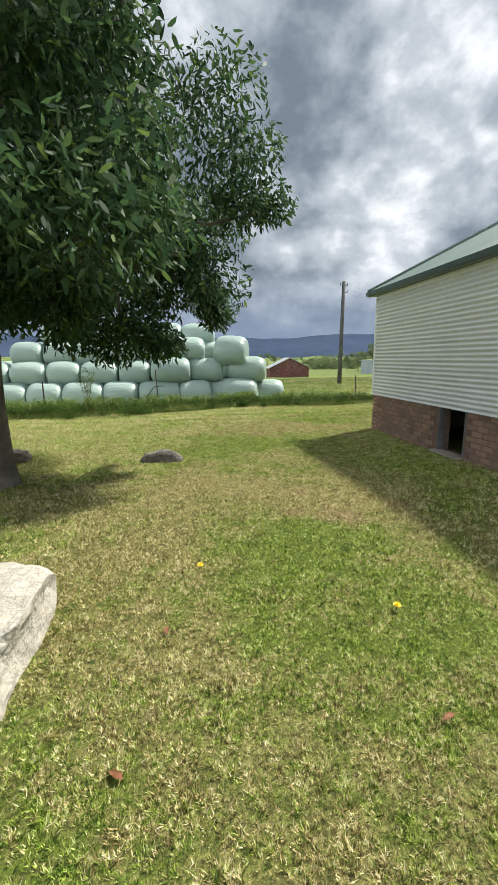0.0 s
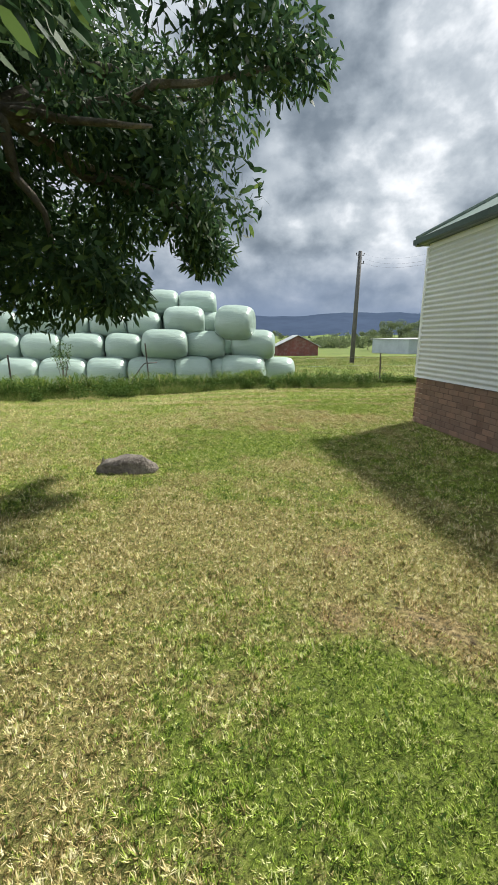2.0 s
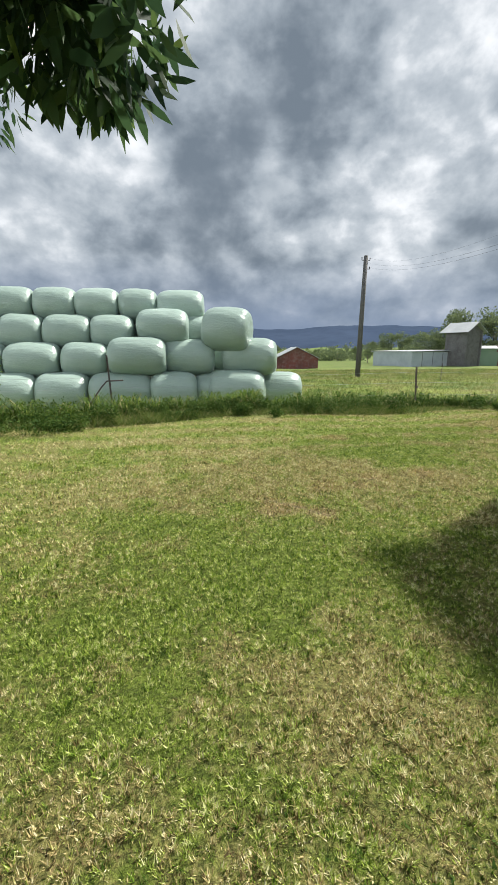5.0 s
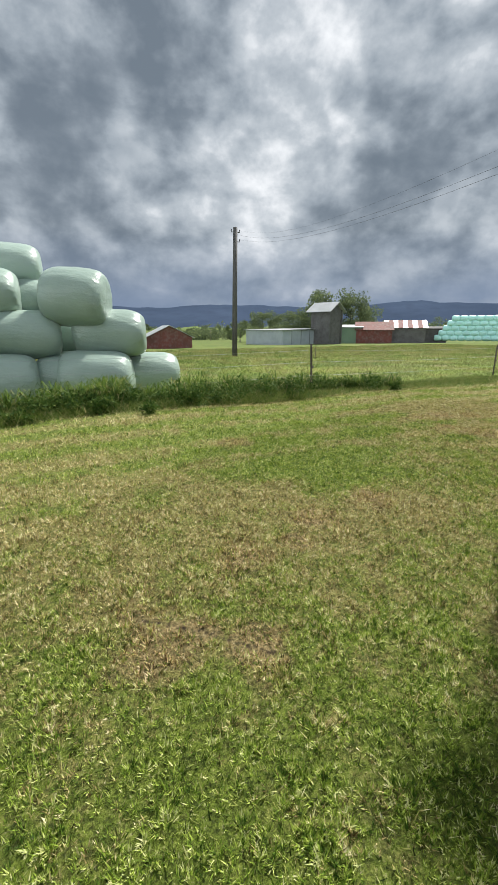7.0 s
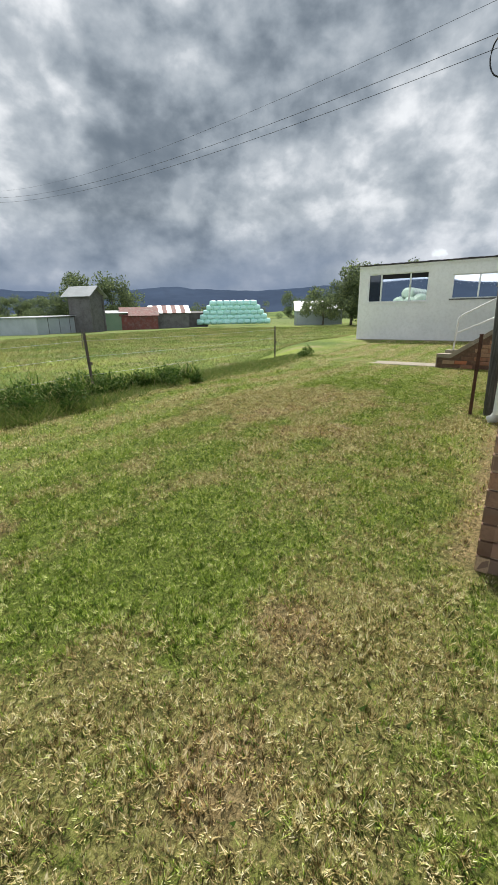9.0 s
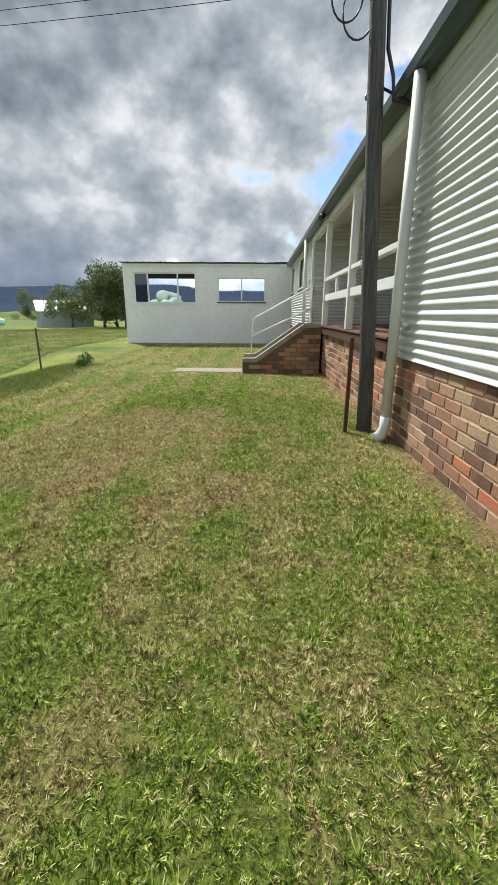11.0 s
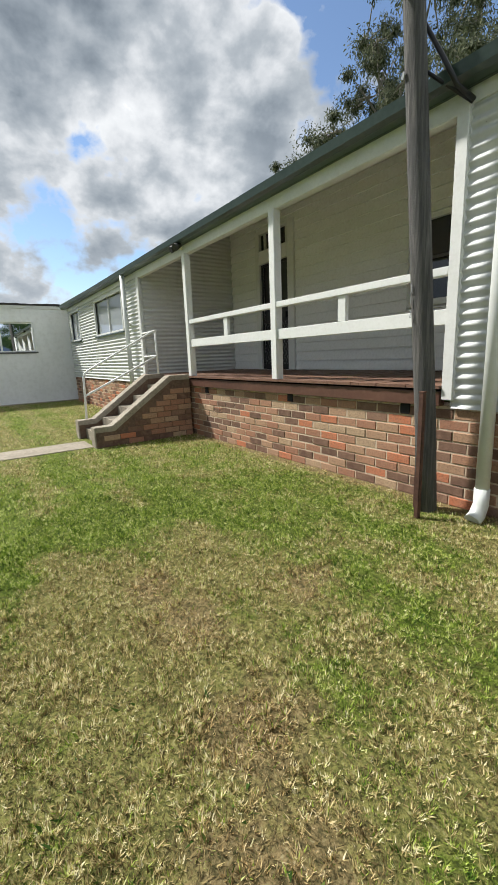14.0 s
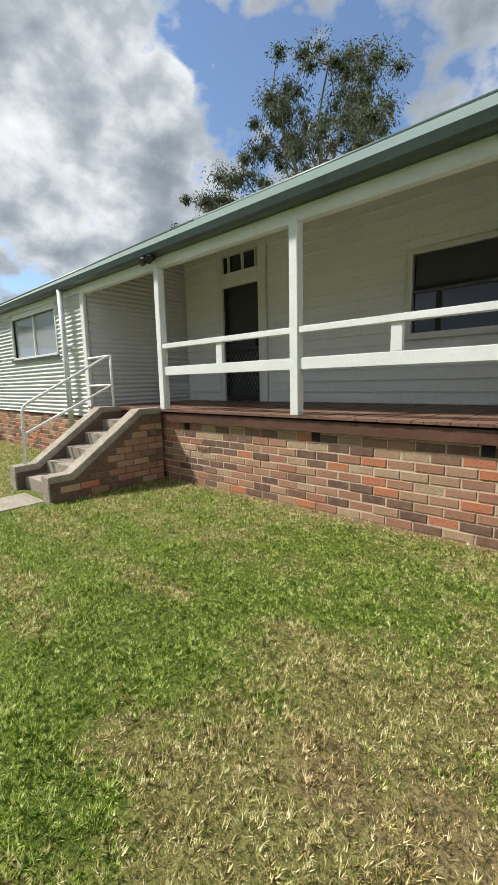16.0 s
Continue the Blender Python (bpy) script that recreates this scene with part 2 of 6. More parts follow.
def lawn_colour(N, pos):
    flat = on_plan(N, pos)
    dry = dryness(N, pos)
    green = N.mix(N.noise(flat, 14, 6, 0.7), (0.07, 0.11, 0.013), (0.23, 0.29, 0.045))
    straw = N.mix(N.noise(flat, 18, 6, 0.7), (0.16, 0.135, 0.045), (0.46, 0.40, 0.16))
    col = N.mix(N.math("MULTIPLY", dry, 0.65), green, straw)
    col = N.mix(N.math("MULTIPLY", bareness(N, pos), 0.9), col, N.mix(N.noise(flat, 30, 5, 0.7), (0.15, 0.10, 0.048), (0.46, 0.345, 0.175)))
    mottle = N.noise(flat, 9.0, 6, 0.75, 0.3)
    col = N.mix(N.span(mottle, 0.52, 0.36, 0.0, 0.45), col, (0.03, 0.042, 0.012))
    speck = N.noise(flat, 48, 5, 0.75)
    col = N.mix(N.span(speck, 0.54, 0.40, 0.0, 0.75), col, (0.025, 0.034, 0.010))
    col = N.mix(N.span(speck, 0.57, 0.68, 0.0, 0.6), col, (0.42, 0.38, 0.22))
    col = N.mix(scar(N, pos), col, (0.035, 0.025, 0.016))
    sep = N.add("ShaderNodeSeparateXYZ", {0: pos})
    # beyond the fence the paddock is lusher
    field = N.span(sep.outputs[1], 5.2, 6.6)
    meadow = N.mix(N.span(N.noise(flat, 0.22, 5, 0.6, 0.5), 0.36, 0.62), (0.085, 0.135, 0.024), (0.215, 0.265, 0.045))
    meadow = N.mix(N.span(N.noise(flat, 0.4, 5, 0.65), 0.54, 0.66), meadow, (0.27, 0.22, 0.12))
    meadow = N.mix(N.span(N.noise(flat, 3.0, 5, 0.7), 0.52, 0.30, 0.0, 0.6), meadow, (0.05, 0.08, 0.018))
    meadow = N.mix(N.span(sep.outputs[1], 22, 60, 0.0, 0.7), meadow, (0.085, 0.12, 0.032))
    return N.mix(field, col, meadow)


M_GROUND = material("mown_lawn", lawn_colour, 0.9, bump=lambda N, p: (N.noise(p, 38, 6, 0.75), 0.9, 0.03), spec=0.15)
def blade_colour(N, pos):
    """Each blade is green or dead; the drier the place, the more of them are dead."""
    r = N.add("ShaderNodeNewGeometry").outputs["Random Per Island"]
    r2 = N.math("FRACT", N.math("MULTIPLY", r, 37.0))
    vigour = N.span(N.noise(on_plan(N, pos), 40.0, 3, 0.6), 0.38, 0.62, -0.27, 0.74)
    clump = N.span(N.noise(on_plan(N, pos), 9.0, 4, 0.65, 0.4), 0.36, 0.64, -0.26, 0.22)
    r2 = N.math("MAXIMUM", N.math("ADD", N.math("MULTIPLY", r2, 0.55), N.math("ADD", vigour, clump)), 0.0)
    green = N.ramp(r2, [(0.0, (0.04, 0.09, 0.008)), (0.3, (0.165, 0.26, 0.028)), (0.62, (0.335, 0.435, 0.06)), (0.86, (0.49, 0.57, 0.16)), (1.0, (0.66, 0.68, 0.32))])
    straw = N.ramp(r2, [(0.0, (0.11, 0.08, 0.025)), (0.3, (0.355, 0.285, 0.115)), (0.65, (0.62, 0.525, 0.25)), (1.0, (0.86, 0.79, 0.52))])
    brown = N.ramp(r2, [(0.0, (0.09, 0.055, 0.02)), (0.35, (0.40, 0.28, 0.12)), (0.75, (0.68, 0.53, 0.27)), (1.0, (0.85, 0.74, 0.48))])
    dead = N.span(N.math("ADD", N.math("MULTIPLY", dryness(N, pos), 0.8), N.math("SUBTRACT", r, 0.5)), 0.40, 0.54)
    col = N.mix(dead, green, straw)
    return N.mix(N.math("MULTIPLY", bareness(N, pos), N.span(r, 0.2, 0.35)), col, brown)


def thatch_colour(N, pos):
    """Old clippings close to the soil: olive under green turf, brown under dry."""
    r = N.add("ShaderNodeNewGeometry").outputs["Random Per Island"]
    olive = N.ramp(r, [(0.0, (0.02, 0.035, 0.008)), (0.6, (0.10, 0.15, 0.022)), (1.0, (0.24, 0.27, 0.07))])
    dun = N.ramp(r, [(0.0, (0.05, 0.038, 0.016)), (0.6, (0.21, 0.16, 0.07)), (1.0, (0.50, 0.40, 0.19))])
    return N.mix(dryness(N, pos), olive, dun)


M_THATCH = material("grass_thatch", thatch_colour, 0.8, spec=0.1, thin=0.15)
M_BLADE = material("grass_blade", blade_colour, 0.65, spec=0.2, thin=0.25)
M_LONG = material("long_grass", islands([(0, (0.05, 0.095, 0.018)), (0.45, (0.125, 0.19, 0.035)), (0.8, (0.21, 0.255, 0.06)), (1, (0.40, 0.33, 0.17))]), 0.6, spec=0.25, thin=0.35)


M_TUSSOCK = material("tussock_blade", islands([(0, (0.04, 0.085, 0.014)), (0.5, (0.11, 0.185, 0.03)), (0.85, (0.20, 0.27, 0.05)), (0.95, (0.36, 0.34, 0.14)), (1, (0.5, 0.42, 0.24))]), 0.65, spec=0.15, thin=0.35)


def paddock_colour(N, pos):
    r = N.add("ShaderNodeNewGeometry").outputs["Random Per Island"]
    flat = on_plan(N, pos)
    lush = N.ramp(r, [(0.0, (0.055, 0.10, 0.018)), (0.5, (0.14, 0.205, 0.035)), (1.0, (0.27, 0.32, 0.075))])
    pale = N.ramp(r, [(0.0, (0.12, 0.12, 0.04)), (0.5, (0.27, 0.265, 0.085)), (1.0, (0.46, 0.41, 0.18))])
    rough = N.ramp(r, [(0.0, (0.05, 0.06, 0.02)), (0.6, (0.13, 0.135, 0.045)), (1.0, (0.27, 0.21, 0.11))])
    col = N.mix(N.span(N.noise(flat, 0.35, 5, 0.6, 0.5), 0.44, 0.58), lush, pale)
    return N.mix(N.span(N.noise(flat, 0.8, 5, 0.65, 0.3), 0.54, 0.66, 0.0, 0.85), col, rough)


M_PADDOCK = material("paddock_grass_blade", paddock_colour, 0.6, spec=0.25, thin=0.3)
M_WEED = material("broad_weed_leaf", islands([(0, (0.03, 0.07, 0.014)), (0.6, (0.07, 0.13, 0.024)), (1, (0.14, 0.19, 0.045))]), 0.7, spec=0.12, thin=0.3)
M_LEAF = material("dark_tree_leaf", islands([(0, (0.028, 0.062, 0.03)), (0.6, (0.052, 0.10, 0.040)), (0.93, (0.08, 0.135, 0.045)), (1, (0.15, 0.22, 0.05))]), 0.6, spec=0.2, thin=0.42)
M_GUM = material("gum_leaf", islands([(0, (0.05, 0.062, 0.042)), (0.6, (0.10, 0.12, 0.075)), (1, (0.20, 0.21, 0.145))]), 0.75, spec=0.1, thin=0.3)
M_FARLEAF = material("far_foliage", islands([(0, (0.075, 0.10, 0.06)), (0.7, (0.15, 0.19, 0.095)), (1, (0.25, 0.30, 0.12))]), 0.8, spec=0.05, thin=0.4)
M_BARK = material("grey_bark", two_tone((0.10, 0.085, 0.065), (0.19, 0.165, 0.13), 6, (0.04, 0.03, 0.025), 60, 0.5), 0.9, bump=grain(22, 0.8, 0.03))
M_GUMBARK = material("pale_gum_bark", two_tone((0.27, 0.245, 0.215), (0.15, 0.135, 0.12), 1.5, (0.08, 0.07, 0.06), 12, 0.4), 0.8)


def rib_paint(N, pos):
    col = N.mix(N.span(N.noise(pos, 1.3, 5, 0.6), 0.35, 0.7), (0.635, 0.65, 0.645), (0.565, 0.585, 0.58))
    streak = N.add("ShaderNodeMapping", {0: pos, 3: (9, 9, 0.6)}).outputs[0]
    col = N.mix(N.math("MULTIPLY", N.span(N.noise(streak, 2.0, 5, 0.7), 0.52, 0.8), 0.35), col, (0.42, 0.43, 0.40))
    return N.mix(N.span(N.noise(pos, 34, 3, 0.5), 0.735, 0.76), col, (0.18, 0.15, 0.12))


M_RIB = material("painted_corrugated_iron", rib_paint, 0.55, bump=grain(7, 0.15, 0.006), spec=0.3)
M_WHITE = material("white_gloss_paint", two_tone((0.80, 0.81, 0.80), (0.73, 0.745, 0.735), 2.5, (0.5, 0.49, 0.45), 30, 0.2), 0.4, bump=grain(25, 0.12, 0.004))
M_BOARD = material("cream_weatherboard_paint", two_tone((0.87, 0.885, 0.885), (0.82, 0.835, 0.835), 1.5, (0.42, 0.41, 0.37), 26, 0.2), 0.5, bump=grain(18, 0.12, 0.004))
M_ROOF = material("green_roof_iron", two_tone((0.12, 0.175, 0.15), (0.155, 0.21, 0.185), 1.2, (0.24, 0.28, 0.26), 14, 0.25), 0.45, 0.0)
M_GUTTER = material("dark_green_gutter_paint", two_tone((0.035, 0.058, 0.052), (0.052, 0.08, 0.072), 2.0, (0.11, 0.14, 0.13), 20, 0.25), 0.3)
M_SOFFIT = material("soffit_paint", two_tone((0.74, 0.735, 0.70), (0.68, 0.675, 0.64), 1.3), 0.6)


def brick_colour(N, pos):
    r = N.add("ShaderNodeObjectInfo").outputs["Random"]
    pos = N.add("ShaderNodeNewGeometry").outputs["Position"]
    i = N.add("ShaderNodeNewGeometry").outputs["Random Per Island"]
    pick = N.math("FRACT", N.math("ADD", N.math("MULTIPLY", r, 7.3), i))
    col = N.ramp(pick, [(0.0, (0.14, 0.082, 0.06)), (0.12, (0.36, 0.18, 0.115)), (0.28, (0.42, 0.265, 0.17)), (0.42, (0.52, 0.19, 0.10)), (0.54, (0.46, 0.33, 0.215)), (0.68, (0.18, 0.105, 0.076)), (0.80, (0.40, 0.22, 0.14)), (0.92, (0.25, 0.15, 0.105))], "CONSTANT")
    col = N.mix(N.span(N.noise(pos, 14, 5, 0.65), 0.42, 0.72, 0.0, 0.5), col, (0.35, 0.225, 0.155))
    return N.mix(N.span(N.noise(pos, 55, 5, 0.75), 0.46, 0.70, 0.0, 0.65), col, (0.14, 0.085, 0.062))


M_BRICK = material("old_red_brick", brick_colour, 0.9, bump=grain(70, 0.5, 0.006), spec=0.2)
M_MORTAR = material("lime_mortar", two_tone((0.52, 0.41, 0.30), (0.64, 0.53, 0.41), 4, (0.22, 0.16, 0.12), 24, 0.5), 0.95, bump=grain(60, 0.5, 0.006), spec=0.1)
# stair wings and side-wall joints: darker and browner than the lime mortar
M_FLANK = material("dark_brown_brick", two_tone((0.17, 0.105, 0.075), (0.10, 0.07, 0.055), 4, (0.26, 0.19, 0.14), 30, 0.45), 0.9, bump=grain(50, 0.6, 0.008), spec=0.2)
# side-wall bricks: duller and more even than the front ones
M_SIDEBRICK = material("dull_brown_brick", lambda N, p: N.mix(N.span(N.noise(p, 5, 5, 0.65), 0.35, 0.7), N.ramp(N.add("ShaderNodeNewGeometry").outputs["Random Per Island"], [(0.0, (0.15, 0.095, 0.07)), (0.5, (0.24, 0.15, 0.11)), (1.0, (0.32, 0.19, 0.135))]), (0.21, 0.145, 0.11)), 0.9, bump=grain(60, 0.5, 0.006), spec=0.2)
M_DECK = material("oiled_deck_board", two_tone((0.13, 0.065, 0.045), (0.20, 0.11, 0.075), 3, (0.32, 0.22, 0.16), 30, 0.35), 0.55, bump=grain(40, 0.3, 0.004))
M_BEAM = material("brown_painted_beam", two_tone((0.075, 0.032, 0.022), (0.12, 0.055, 0.038), 2, (0.2, 0.12, 0.08), 25, 0.3), 0.5, bump=grain(25, 0.2, 0.004))
M_CONCRETE = material("weathered_concrete", two_tone((0.37, 0.33, 0.27), (0.27, 0.235, 0.19), 3.5, (0.10, 0.09, 0.075), 24, 0.55), 0.9, bump=grain(45, 0.5, 0.008), spec=0.2)
M_RENDER = material("white_painted_render", two_tone((0.80, 0.81, 0.80), (0.72, 0.735, 0.725), 0.9, (0.5, 0.5, 0.47), 9, 0.3), 0.7, bump=grain(14, 0.3, 0.01))


def timber_pole(N, pos):
    s = N.add("ShaderNodeMapping", {0: pos, 3: (26, 26, 1.2)}).outputs[0]
    g = N.noise(s, 2.0, 6, 0.7)
    col = N.ramp(g, [(0.25, (0.025, 0.025, 0.026)), (0.5, (0.08, 0.078, 0.076)), (0.75, (0.18, 0.17, 0.16))])
    return N.mix(N.span(N.noise(pos, 1.4, 3, 0.5), 0.5, 0.7, 0.0, 0.6), col, (0.075, 0.075, 0.08))


M_POLE = material("weathered_grey_timber", timber_pole, 0.85, bump=lambda N, p: (N.noise(N.add("ShaderNodeMapping", {0: p, 3: (30, 30, 1.5)}).outputs[0], 2.0, 5, 0.7), 0.7, 0.02))
M_RUST = material("rusted_steel", two_tone((0.065, 0.030, 0.021), (0.125, 0.06, 0.038), 9, (0.03, 0.018, 0.014), 50, 0.5), 0.8, 0.2, bump=grain(60, 0.4, 0.004))
M_STAKE = material("dulled_dark_steel", two_tone((0.085, 0.075, 0.068), (0.14, 0.115, 0.10), 8, (0.05, 0.03, 0.024), 40, 0.4), 0.7, 0.2)
M_WIRE = material("grey_aluminium_wire", lambda N, p: (0.05, 0.05, 0.055), 0.9, spec=0.1)
M_BLACK = material("black_cable", lambda N, p: (0.015, 0.015, 0.017), 0.5)
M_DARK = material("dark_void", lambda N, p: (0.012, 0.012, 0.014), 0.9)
M_GALV = material("galvanised_steel", two_tone((0.42, 0.44, 0.45), (0.33, 0.35, 0.36), 5), 0.45, 0.7)
M_PVC = material("white_pvc", two_tone((0.64, 0.665, 0.65), (0.58, 0.605, 0.595), 2.0, (0.45, 0.44, 0.4), 20, 0.2), 0.4)


def wrap_colour(a, b):
    def make(N, pos):
        r = N.add("ShaderNodeObjectInfo").outputs["Random"]
        col = N.mix(N.noise(pos, 2.0, 4, 0.6), a, b)
        col = N.mix(N.math("MULTIPLY", r, 0.35), col, tuple(v * 0.8 for v in a))
        return N.mix(N.span(N.noise(pos, 8, 5, 0.7), 0.62, 0.8, 0.0, 0.5), col, (0.30, 0.33, 0.27))
    return make


M_WRAP = material("pale_green_silage_film", wrap_colour((0.29, 0.385, 0.33), (0.385, 0.485, 0.425)), 0.30, bump=lambda N, p: (N.noise(N.add("ShaderNodeMapping", {0: p, 3: (1.0, 2.6, 2.6)}).outputs[0], 1.8, 5, 0.6), 0.55, 0.07))
M_TEAL = material("turquoise_silage_film", wrap_colour((0.42, 0.78, 0.74), (0.55, 0.86, 0.82)), 0.4)
M_ROCK = material("pale_limestone", two_tone((0.36, 0.335, 0.275), (0.47, 0.44, 0.37), 4, (0.22, 0.19, 0.15), 18, 0.55), 0.9, bump=grain(16, 0.8, 0.04), spec=0.2)
M_LOG = material("charred_log_bark", two_tone((0.07, 0.058, 0.048), (0.21, 0.18, 0.15), 6, (0.30, 0.27, 0.23), 30, 0.45), 0.95, bump=grain(30, 0.9, 0.03))
M_TIN = material("grey_shed_iron", two_tone((0.40, 0.45, 0.47), (0.32, 0.365, 0.385), 0.7), 0.5, 0.1)
M_TINROOF = material("pale_shed_roof_iron", two_tone((0.44, 0.46, 0.47), (0.36, 0.38, 0.39), 0.8, (0.35, 0.3, 0.26), 3, 0.3), 0.4, 0.2)
M_OLDRED = material("rusty_red_iron", two_tone((0.18, 0.05, 0.04), (0.11, 0.045, 0.035), 0.6, (0.25, 0.2, 0.18), 2.5, 0.5), 0.8)
M_GREYWOOD = material("silvered_barn_boards", two_tone((0.125, 0.125, 0.125), (0.075, 0.072, 0.072), 1.2, (0.2, 0.19, 0.18), 5, 0.4), 0.9)
M_FARGREEN = material("faded_green_iron", two_tone((0.16, 0.26, 0.17), (0.2, 0.29, 0.2), 0.5), 0.6)
# blue of the distance haze is painted into the forest colour
M_HILL = material("haze_blue_forested_ranges", two_tone((0.036, 0.052, 0.085), (0.05, 0.07, 0.11), 0.0016, (0.03, 0.043, 0.068), 0.008, 0.5), 1.0, spec=0.0)
M_VALLEY = material("far_farmland", two_tone((0.12, 0.17, 0.06), (0.2, 0.23, 0.09), 0.006, (0.05, 0.075, 0.05), 0.02, 0.8), 1.0, spec=0.0)
M_DANDELION = material("dandelion_yellow", lambda N, p: (0.85, 0.62, 0.02), 0.6)
M_BROWNLEAF = material("fallen_brown_leaf", two_tone((0.36, 0.15, 0.07), (0.26, 0.11, 0.05), 30), 0.7)


def glass(name, tint=(0.02, 0.025, 0.03), rough=0.03):
    return material(name, lambda N, p: tint, rough, 0.0, spec=0.9)


M_GLASS = glass("dark_window_glass")
M_CURTAIN = glass("pane_before_pale_blind", (0.30, 0.33, 0.36), 0.06)


def mirror_pane():
    m = bpy.data.materials.new("reflecting_glass")
    m.use_nodes = True
    N = Nodes(m.node_tree)
    b = N.add("ShaderNodeBsdfPrincipled", {"Base Color": (0.75, 0.78, 0.8, 1), "Metallic": 1.0, "Roughness": 0.02})
    N.add("ShaderNodeOutputMaterial", {0: b.outputs[0]})
    return m


M_REFLECT = mirror_pane()


# ---- mesh helpers ----
def box(bm, x0, x1, y0, y1, z0, z1, bevel=0.0):
    vs = [bm.verts.new(p) for p in ((x0, y0, z0), (x1, y0, z0), (x1, y1, z0), (x0, y1, z0), (x0, y0, z1), (x1, y0, z1), (x1, y1, z1), (x0, y1, z1))]
    fs = [bm.faces.new([vs[i] for i in q]) for q in ((3, 2, 1, 0), (4, 5, 6, 7), (0, 1, 5, 4), (1, 2, 6, 5), (2, 3, 7, 6), (3, 0, 4, 7))]
    if bevel:
        es = list({e for f in fs for e in f.edges})
        bmesh.ops.bevel(bm, geom=es, offset=bevel, segments=2, affect="EDGES")
    return bm


def prism(bm, profile, axis, a, b):
    """Extrudes a closed 2D profile along x, y or z from a to b."""
    def at(p, t):
        return {"x": (t, p[0], p[1]), "y": (p[0], t, p[1]), "z": (p[0], p[1], t)}[axis]
    lo = [bm.verts.new(at(p, a)) for p in profile]
    hi = [bm.verts.new(at(p, b)) for p in profile]
    n = len(profile)
    for i in range(n):
        bm.faces.new((lo[i], lo[(i + 1) % n], hi[(i + 1) % n], hi[i]))
    bm.faces.new(lo[::-1])
    bm.faces.new(hi)
    bmesh.ops.recalc_face_normals(bm, faces=bm.faces[:])
    return bm


def tube(bm, pts, radii, sides=10):
    """A round bar through pts."""
    pts = [Vector(p) for p in pts]
    if not hasattr(radii, "__len__"):
        radii = [radii] * len(pts)
    rings = []
    for i, p in enumerate(pts):
        way = (pts[min(i + 1, len(pts) - 1)] - pts[max(i - 1, 0)]).normalized()
        q = way.to_track_quat("Z", "Y")
        rings.append([bm.verts.new(p + q @ Vector((math.cos(6.2832 * k / sides) * radii[i], math.sin(6.2832 * k / sides) * radii[i], 0))) for k in range(sides)])
    for r, s in zip(rings, rings[1:]):
        for k in range(sides):
            f = bm.faces.new((r[k], r[(k + 1) % sides], s[(k + 1) % sides], s[k]))
            f.smooth = True
    bm.faces.new(rings[0][::-1])
    bm.faces.new(rings[-1])
    return bm


def mesh_of(name, bm, mat):
    me = bpy.data.meshes.new(name)
    bm.to_mesh(me)
    bm.free()
    me.materials.append(mat)
    return me


def thing(name, label, category, group="", kind="", at=(0, 0, 0)):
    e = new(name)
    e.empty_display_size = 0.1
    e.location = at
    return tagged(e, label, category, group, kind)


def part(name, bm, mat, parent, label="", off=(0, 0, 0)):
    ob = new(name, mesh_of(name, bm, mat))
    ob.parent = parent
    ob.location = off
    return tagged(ob, label)


def solid(name, bm, mat, label, category, group="", kind="", m=None):
    ob = new(name, mesh_of(name, bm, mat))
    if m is not None:
        ob.matrix_world = m
    return tagged(ob, label, category, group, kind)


def arrays(name, co, faces_n, mat, smooth=False):
    """A mesh from numpy: co (n, 3), pieces of faces_n corners each in order."""
    me = bpy.data.meshes.new(name)
    n = len(co)
    me.vertices.add(n)
    me.vertices.foreach_set("co", np.asarray(co, dtype=np.float32).ravel())
    nf = n // faces_n
    me.loops.add(n)
    me.loops.foreach_set("vertex_index", np.arange(n, dtype=np.int32))
    me.polygons.add(nf)
    me.polygons.foreach_set("loop_start", np.arange(nf, dtype=np.int32) * faces_n)
    me.update(calc_edges=True)
    me.materials.append(mat)
    return me


rng = np.random.default_rng(7)


def smooth01(t):
    t = np.clip(t, 0, 1)
    return t * t * (3 - 2 * t)


def ground_z(x, y):
    """Height of the ground: the lawn, the dip behind the fence, the paddock falling away."""
    x, y = np.asarray(x, float), np.asarray(y, float)
    edge = 5.4 + 2.3 * smooth01((x - 9) / 5)
    z = -0.40 * smooth01((y - edge) / 2.4) - 0.016 * np.clip(y - 8, 0, 170)
    z = z + 0.10 * smooth01((-y - 2.0) / 3.5)
    z = z + 0.025 * np.sin(x * 1.3 + 0.7) * np.sin(y * 1.1) * smooth01((y - 1.2) / 2)
    far = np.clip((np.hypot(x, y) - 140) / 500, 0, 1)
    z = z - 5.0 * far
    return z


